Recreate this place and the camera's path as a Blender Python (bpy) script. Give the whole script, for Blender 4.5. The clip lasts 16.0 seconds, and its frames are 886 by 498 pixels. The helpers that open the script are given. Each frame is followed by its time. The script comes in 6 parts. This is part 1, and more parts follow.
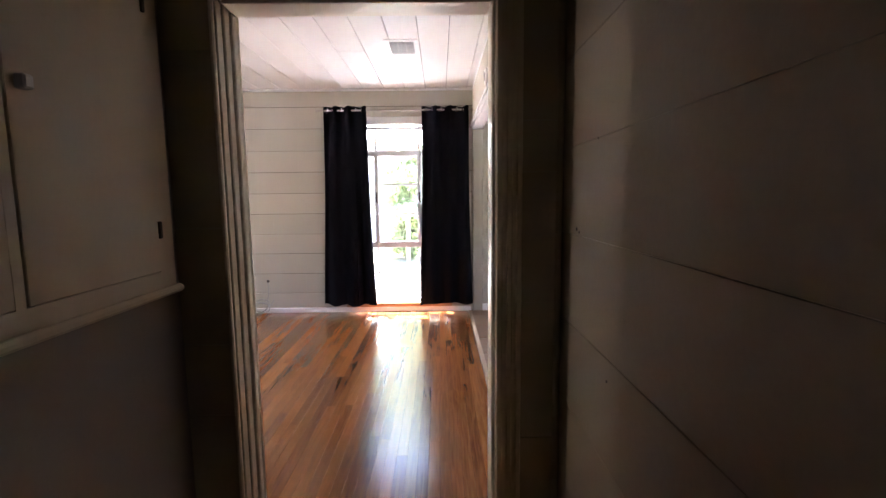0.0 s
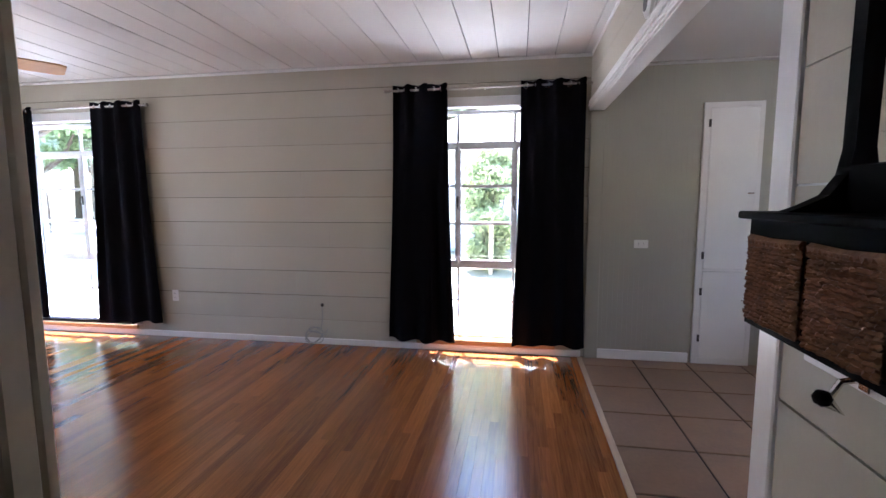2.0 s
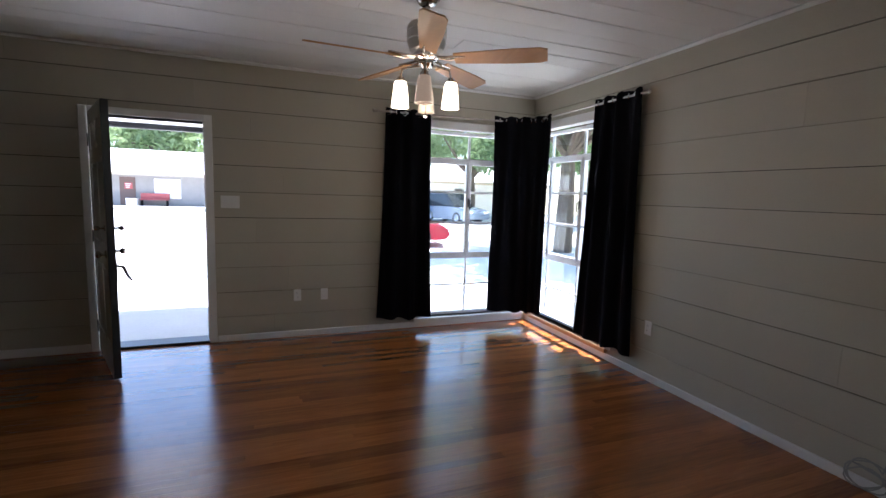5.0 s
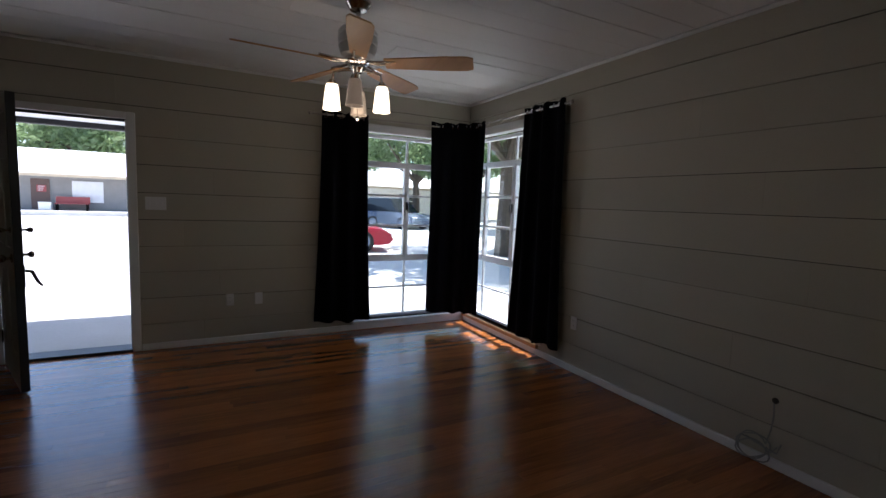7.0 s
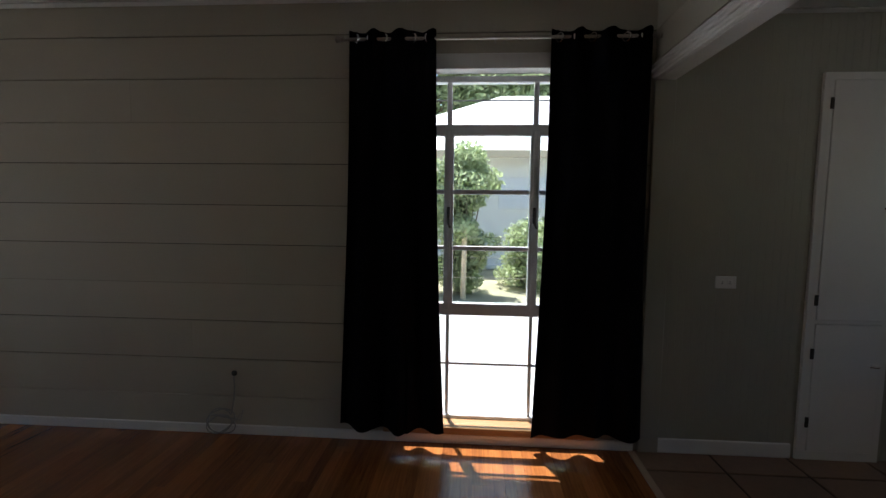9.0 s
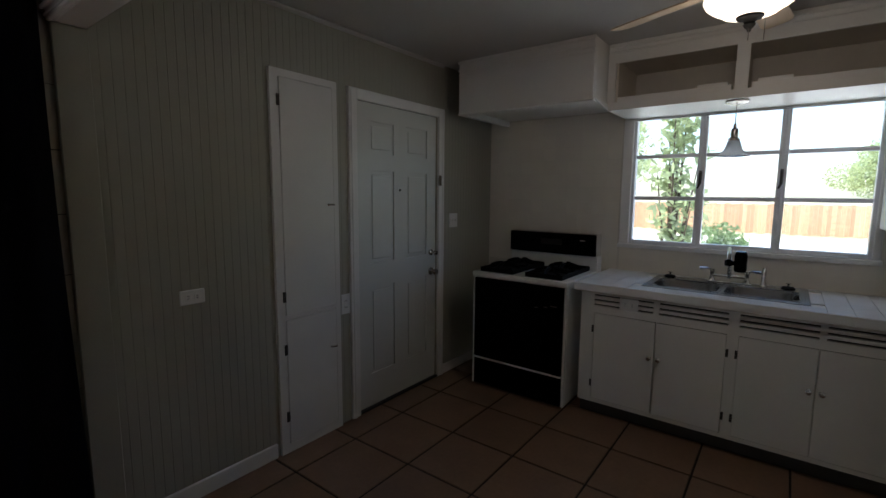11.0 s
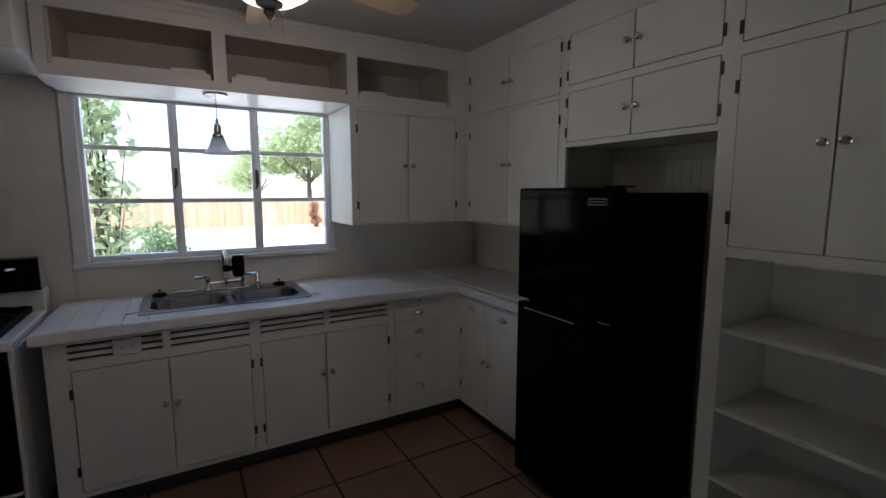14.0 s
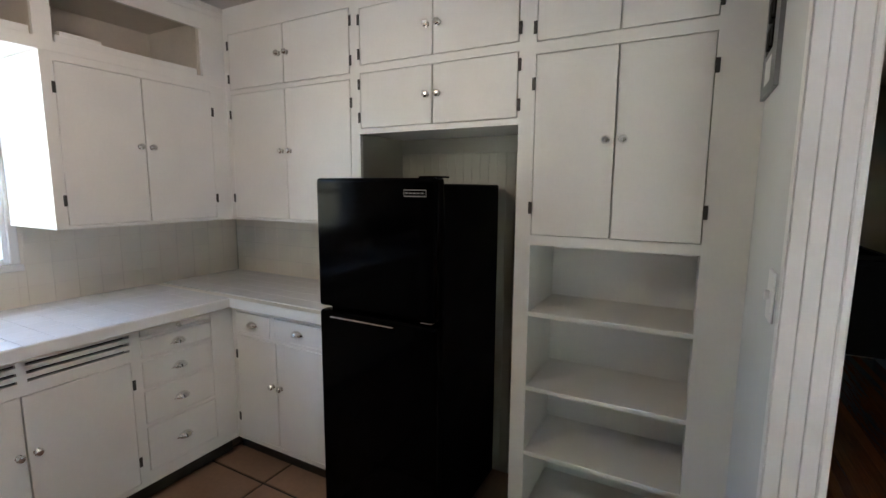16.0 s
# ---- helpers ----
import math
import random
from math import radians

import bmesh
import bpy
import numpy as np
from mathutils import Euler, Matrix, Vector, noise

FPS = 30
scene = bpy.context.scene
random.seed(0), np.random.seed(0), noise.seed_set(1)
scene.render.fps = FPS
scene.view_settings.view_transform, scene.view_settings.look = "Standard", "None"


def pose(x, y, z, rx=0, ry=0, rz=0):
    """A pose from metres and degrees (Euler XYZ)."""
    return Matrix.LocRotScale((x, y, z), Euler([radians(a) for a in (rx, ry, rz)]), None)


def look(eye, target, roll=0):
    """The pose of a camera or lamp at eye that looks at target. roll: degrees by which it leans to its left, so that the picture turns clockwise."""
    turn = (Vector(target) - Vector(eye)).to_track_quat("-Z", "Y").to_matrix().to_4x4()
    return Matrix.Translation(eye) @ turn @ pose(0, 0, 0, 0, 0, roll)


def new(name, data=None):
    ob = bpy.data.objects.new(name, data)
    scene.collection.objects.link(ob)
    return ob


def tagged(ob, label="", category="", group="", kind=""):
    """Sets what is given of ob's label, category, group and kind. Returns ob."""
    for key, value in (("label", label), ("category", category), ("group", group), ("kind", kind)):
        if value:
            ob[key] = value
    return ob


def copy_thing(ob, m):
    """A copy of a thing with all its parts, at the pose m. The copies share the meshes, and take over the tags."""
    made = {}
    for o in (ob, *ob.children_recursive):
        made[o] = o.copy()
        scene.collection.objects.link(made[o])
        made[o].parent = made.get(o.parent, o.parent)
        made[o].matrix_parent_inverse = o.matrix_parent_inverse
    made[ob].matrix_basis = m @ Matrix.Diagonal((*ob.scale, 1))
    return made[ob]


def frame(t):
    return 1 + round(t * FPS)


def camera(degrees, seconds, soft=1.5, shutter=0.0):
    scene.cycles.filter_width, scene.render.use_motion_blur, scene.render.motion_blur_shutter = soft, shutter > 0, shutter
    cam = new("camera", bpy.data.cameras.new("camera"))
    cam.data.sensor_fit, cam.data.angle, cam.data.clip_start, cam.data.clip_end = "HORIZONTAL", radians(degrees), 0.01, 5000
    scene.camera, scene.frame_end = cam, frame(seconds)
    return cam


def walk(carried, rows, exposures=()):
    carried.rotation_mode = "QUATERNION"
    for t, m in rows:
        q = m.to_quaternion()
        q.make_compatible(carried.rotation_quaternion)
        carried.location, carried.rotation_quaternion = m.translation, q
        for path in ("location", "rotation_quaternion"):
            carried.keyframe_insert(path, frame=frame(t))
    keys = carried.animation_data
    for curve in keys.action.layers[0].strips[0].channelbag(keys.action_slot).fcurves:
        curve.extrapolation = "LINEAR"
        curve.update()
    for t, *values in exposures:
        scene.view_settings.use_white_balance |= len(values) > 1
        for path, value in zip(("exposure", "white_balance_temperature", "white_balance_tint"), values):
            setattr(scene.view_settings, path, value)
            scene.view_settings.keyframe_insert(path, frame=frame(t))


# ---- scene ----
cam = camera(88.4, 16.0)
PATH = [
    (0, (0.307, 0.031, 1.374), (0.318, 2.017, 1.143), -0.63),
    (0.5, (0.281, 0.303, 1.375), (0.2, 2.289, 1.147), -0.62),
    (1, (0.2, 0.633, 1.376), (0.1, 2.618, 1.157), -0.2),
    (1.5, (0.145, 0.985, 1.372), (0.026, 2.97, 1.155), -0.1),
    (2, (0.106, 1.33, 1.394), (-0.219, 3.292, 1.179), -0.17),
    (2.5, (0.036, 1.641, 1.405), (-0.594, 3.528, 1.197), 0.1),
    (3, (-0.074, 1.889, 1.433), (-1.05, 3.621, 1.219), 0.47),
    (3.5, (-0.202, 2.145, 1.45), (-1.579, 3.578, 1.228), 0.7),
    (4, (-0.369, 2.365, 1.43), (-2.005, 3.494, 1.205), 1.2),
    (4.5, (-0.539, 2.473, 1.441), (-2.343, 3.307, 1.212), 1.6),
    (4.7, (-0.578, 2.503, 1.449), (-2.431, 3.218, 1.217), 1.8),
    (7, (-0.459, 2.569, 1.421), (-2.218, 3.5, 1.223), 2.1),
    (7.5, (-0.4, 2.584, 1.41), (-1.796, 4.005, 1.231), 1.8),
    (8, (-0.369, 2.633, 1.373), (-1.401, 4.338, 1.213), 2.07),
    (8.5, (-0.314, 2.721, 1.394), (-0.918, 4.62, 1.229), 1.6),
    (9, (-0.299, 2.751, 1.405), (-0.427, 4.74, 1.235), 0.65),
    (9.5, (-0.191, 2.828, 1.449), (0.214, 4.775, 1.24), 0.48),
    (10, (-0.041, 2.891, 1.492), (0.856, 4.664, 1.26), 0.5),
    (12.3, (0.381, 3.573, 1.52), (2.356, 3.789, 1.29), 0.5),
    (12.5, (0.429, 3.603, 1.515), (2.416, 3.647, 1.291), 0.5),
    (13, (0.532, 3.673, 1.525), (2.48, 3.277, 1.304), 0.3),
    (13.5, (0.571, 3.679, 1.553), (2.412, 2.938, 1.305), 0),
    (14, (0.586, 3.689, 1.544), (2.304, 2.696, 1.293), 0),
    (14.5, (0.607, 3.684, 1.537), (2.186, 2.485, 1.278), 0.2),
    (15, (0.705, 3.676, 1.516), (2.101, 2.268, 1.252), 0.5),
    (15.5, (0.87, 3.681, 1.518), (2.043, 2.083, 1.253), 0.4),
    (16, (0.981, 3.675, 1.525), (1.919, 1.929, 1.256), 0.4),
]
EXPOSURES = [(0, 4.78, 6150, 23), (1, 4.53, 5900, 23), (2, 3.72, 5650, 22), (3.5, 3.0, 5650, 18), (4.5, 2.72, 5800, 16), (7, 1.27, 5950, 15), (7.5, 1.28, 5950, 14), (8, 1.8, 5900, 13), (9, 1.28, 6100, 11), (10, 1.00, 6000, 8), (12.5, 2.76, 6100, 20), (13.5, 1.90, 5900, 17), (14.5, 1.82, 5800, 16), (15, 2.2, 5850, 15), (15.5, 2.90, 5900, 15), (16, 3.85, 5950, 15)]
SKY, SUN = 0.15, 5.0

walk(cam, [(t, look(eye, target, roll)) for t, eye, target, roll in PATH], EXPOSURES)

# ---- world and large lights ----
SUN_EL, SUN_AZ = radians(68), radians(-20)      # azimuth from +Y, towards -X
sun_to = Vector((math.sin(SUN_AZ) * math.cos(SUN_EL), math.cos(SUN_AZ) * math.cos(SUN_EL), math.sin(SUN_EL)))
world = bpy.data.worlds.new("world")
scene.world = world
world.use_nodes = True
wn = world.node_tree.nodes
sky = wn.new("ShaderNodeTexSky")
sky.sky_type, sky.sun_disc = "NISHITA", False
sky.sun_elevation, sky.sun_rotation = SUN_EL, SUN_AZ
world.node_tree.links.new(sky.outputs[0], wn["Background"].inputs[0])
wn["Background"].inputs[1].default_value = SKY
sun = new("sun", bpy.data.lights.new("sun", "SUN"))
sun.data.energy, sun.data.angle, sun.data.color = SUN, radians(0.55), (1, 0.95, 0.88)
sun.rotation_euler = sun_to.to_track_quat("Z", "Y").to_euler()


# ---- materials ----
def material(name, color, rough=0.6, metal=0.0, vary=0.06, scale=3.0, fine=60.0, bump=0.15, dist=0.002, spec=0.5, rand=0.0):
    m = bpy.data.materials.new(name)
    m.use_nodes = True
    nt = m.node_tree
    n, l = nt.nodes, nt.links
    b = n["Principled BSDF"]
    b.inputs["Roughness"].default_value, b.inputs["Metallic"].default_value = rough, metal
    b.inputs["Specular IOR Level"].default_value = spec
    tc = n.new("ShaderNodeTexCoord")
    big = n.new("ShaderNodeTexNoise")
    big.inputs["Scale"].default_value, big.inputs["Detail"].default_value = scale, 4
    small = n.new("ShaderNodeTexNoise")
    small.inputs["Scale"].default_value, small.inputs["Detail"].default_value = fine, 3
    geo = n.new("ShaderNodeNewGeometry")
    l.new(geo.outputs["Position"], big.inputs["Vector"])
    l.new(geo.outputs["Position"], small.inputs["Vector"])
    mix = n.new("ShaderNodeMath")
    mix.operation = "MULTIPLY_ADD"
    l.new(big.outputs["Fac"], mix.inputs[0])
    mix.inputs[1].default_value = 0.7
    sm = n.new("ShaderNodeMath")
    sm.operation = "MULTIPLY"
    l.new(small.outputs["Fac"], sm.inputs[0])
    sm.inputs[1].default_value = 0.3
    l.new(sm.outputs[0], mix.inputs[2])
    ramp = n.new("ShaderNodeMapRange")
    l.new(mix.outputs[0], ramp.inputs["Value"])
    ramp.inputs["From Min"].default_value, ramp.inputs["From Max"].default_value = 0.3, 0.7
    ramp.inputs["To Min"].default_value, ramp.inputs["To Max"].default_value = 1 - vary, 1 + vary
    mul = n.new("ShaderNodeVectorMath")
    mul.operation = "SCALE"
    mul.inputs[0].default_value = color[:3]
    fac = ramp.outputs[0]
    if rand:
        oi = n.new("ShaderNodeObjectInfo")
        rr = n.new("ShaderNodeMapRange")
        l.new(oi.outputs["Random"], rr.inputs["Value"])
        rr.inputs["To Min"].default_value, rr.inputs["To Max"].default_value = 1 - rand, 1 + rand
        pm = n.new("ShaderNodeMath")
        pm.operation = "MULTIPLY"
        l.new(fac, pm.inputs[0])
        l.new(rr.outputs[0], pm.inputs[1])
        fac = pm.outputs[0]
    l.new(fac, mul.inputs["Scale"])
    l.new(mul.outputs[0], b.inputs["Base Color"])
    rg = n.new("ShaderNodeMapRange")
    l.new(big.outputs["Fac"], rg.inputs["Value"])
    rg.inputs["To Min"].default_value, rg.inputs["To Max"].default_value = max(0.02, rough * 0.8), min(1, rough * 1.2)
    l.new(rg.outputs[0], b.inputs["Roughness"])
    if bump:
        bp = n.new("ShaderNodeBump")
        bp.inputs["Strength"].default_value, bp.inputs["Distance"].default_value = bump, dist
        l.new(small.outputs["Fac"], bp.inputs["Height"])
        l.new(bp.outputs[0], b.inputs["Normal"])
    return m


def wood_material(name, dark, light, rough, axis, ring=26.0, rand=True, bump=0.12, island=False, coat=0.0):
    """Wood with its grain along the given axis (0 x, 1 y, 2 z), each plank its own tone."""
    m = bpy.data.materials.new(name)
    m.use_nodes = True
    n, l = m.node_tree.nodes, m.node_tree.links
    b = n["Principled BSDF"]
    geo, oi = n.new("ShaderNodeNewGeometry"), n.new("ShaderNodeObjectInfo")
    tone = geo.outputs["Random Per Island"] if island else oi.outputs["Random"]
    shift = n.new("ShaderNodeVectorMath")
    shift.operation = "MULTIPLY_ADD"
    l.new(tone, shift.inputs[0])
    shift.inputs[1].default_value = (37, 53, 19)
    sc = n.new("ShaderNodeVectorMath")
    sc.operation = "MULTIPLY"
    l.new(geo.outputs["Position"], sc.inputs[0])
    s = [ring, ring, ring]
    s[axis] = ring * 0.05
    sc.inputs[1].default_value = s
    l.new(sc.outputs[0], shift.inputs[2])
    grain = n.new("ShaderNodeTexNoise")
    grain.inputs["Scale"].default_value, grain.inputs["Detail"].default_value, grain.inputs["Distortion"].default_value = 1.0, 6, 1.2
    l.new(shift.outputs[0], grain.inputs["Vector"])
    big = n.new("ShaderNodeTexNoise")
    big.inputs["Scale"].default_value = 1.3
    l.new(geo.outputs["Position"], big.inputs["Vector"])
    cr = n.new("ShaderNodeMix")
    cr.data_type = "RGBA"
    cr.inputs["A"].default_value, cr.inputs["B"].default_value = (*dark, 1), (*light, 1)
    mr = n.new("ShaderNodeMapRange")
    l.new(grain.outputs["Fac"], mr.inputs["Value"])
    mr.inputs["From Min"].default_value, mr.inputs["From Max"].default_value = 0.3, 0.7
    mr.inputs["To Min"].default_value, mr.inputs["To Max"].default_value = 0.0, 0.42
    ad = n.new("ShaderNodeMath")
    ad.operation = "MULTIPLY_ADD"
    l.new(tone, ad.inputs[0])
    ad.inputs[1].default_value = 0.55 if rand else 0.0
    l.new(mr.outputs[0], ad.inputs[2])
    l.new(ad.outputs[0], cr.inputs["Factor"])
    wear = n.new("ShaderNodeMapRange")
    l.new(big.outputs["Fac"], wear.inputs["Value"])
    wear.inputs["To Min"].default_value, wear.inputs["To Max"].default_value = 0.85, 1.1
    sv = n.new("ShaderNodeVectorMath")
    sv.operation = "SCALE"
    l.new(cr.outputs["Result"], sv.inputs[0])
    l.new(wear.outputs[0], sv.inputs["Scale"])
    l.new(sv.outputs[0], b.inputs["Base Color"])
    rg = n.new("ShaderNodeMapRange")
    l.new(grain.outputs["Fac"], rg.inputs["Value"])
    rg.inputs["To Min"].default_value, rg.inputs["To Max"].default_value = rough * 0.7, rough * 1.35
    l.new(rg.outputs[0], b.inputs["Roughness"])
    bp = n.new("ShaderNodeBump")
    bp.inputs["Strength"].default_value, bp.inputs["Distance"].default_value = bump, 0.001
    l.new(grain.outputs["Fac"], bp.inputs["Height"])
    l.new(bp.outputs[0], b.inputs["Normal"])
    b.inputs["Coat Weight"].default_value, b.inputs["Coat Roughness"].default_value = coat, 0.2
    return m


def glass_material(name, color=(0.95, 0.98, 0.97), rough=0.0):
    m = bpy.data.materials.new(name)
    m.use_nodes = True
    n, l = m.node_tree.nodes, m.node_tree.links
    n.remove(n["Principled BSDF"])
    tr, gl, mx, lw = (n.new("ShaderNodeBsdfTransparent"), n.new("ShaderNodeBsdfGlossy"), n.new("ShaderNodeMixShader"), n.new("ShaderNodeLayerWeight"))
    pw, ad = n.new("ShaderNodeMath"), n.new("ShaderNodeMath")
    pw.operation, pw.inputs[1].default_value = "POWER", 4.0
    ad.operation, ad.inputs[1].default_value, ad.inputs[2].default_value = "MULTIPLY_ADD", 0.5, 0.035
    l.new(lw.outputs["Facing"], pw.inputs[0])
    l.new(pw.outputs[0], ad.inputs[0])
    tr.inputs[0].default_value = (*color, 1)
    gl.inputs["Roughness"].default_value = rough
    l.new(ad.outputs[0], mx.inputs[0])
    l.new(tr.outputs[0], mx.inputs[1])
    l.new(gl.outputs[0], mx.inputs[2])
    l.new(mx.outputs[0], n["Material Output"].inputs[0])
    return m


def glow_material(name, color, strength, base=(0.9, 0.88, 0.84)):
    m = material(name, base, 0.4, bump=0)
    b = m.node_tree.nodes["Principled BSDF"]
    b.inputs["Emission Color"].default_value = (*color, 1)
    b.inputs["Emission Strength"].default_value = strength
    return m


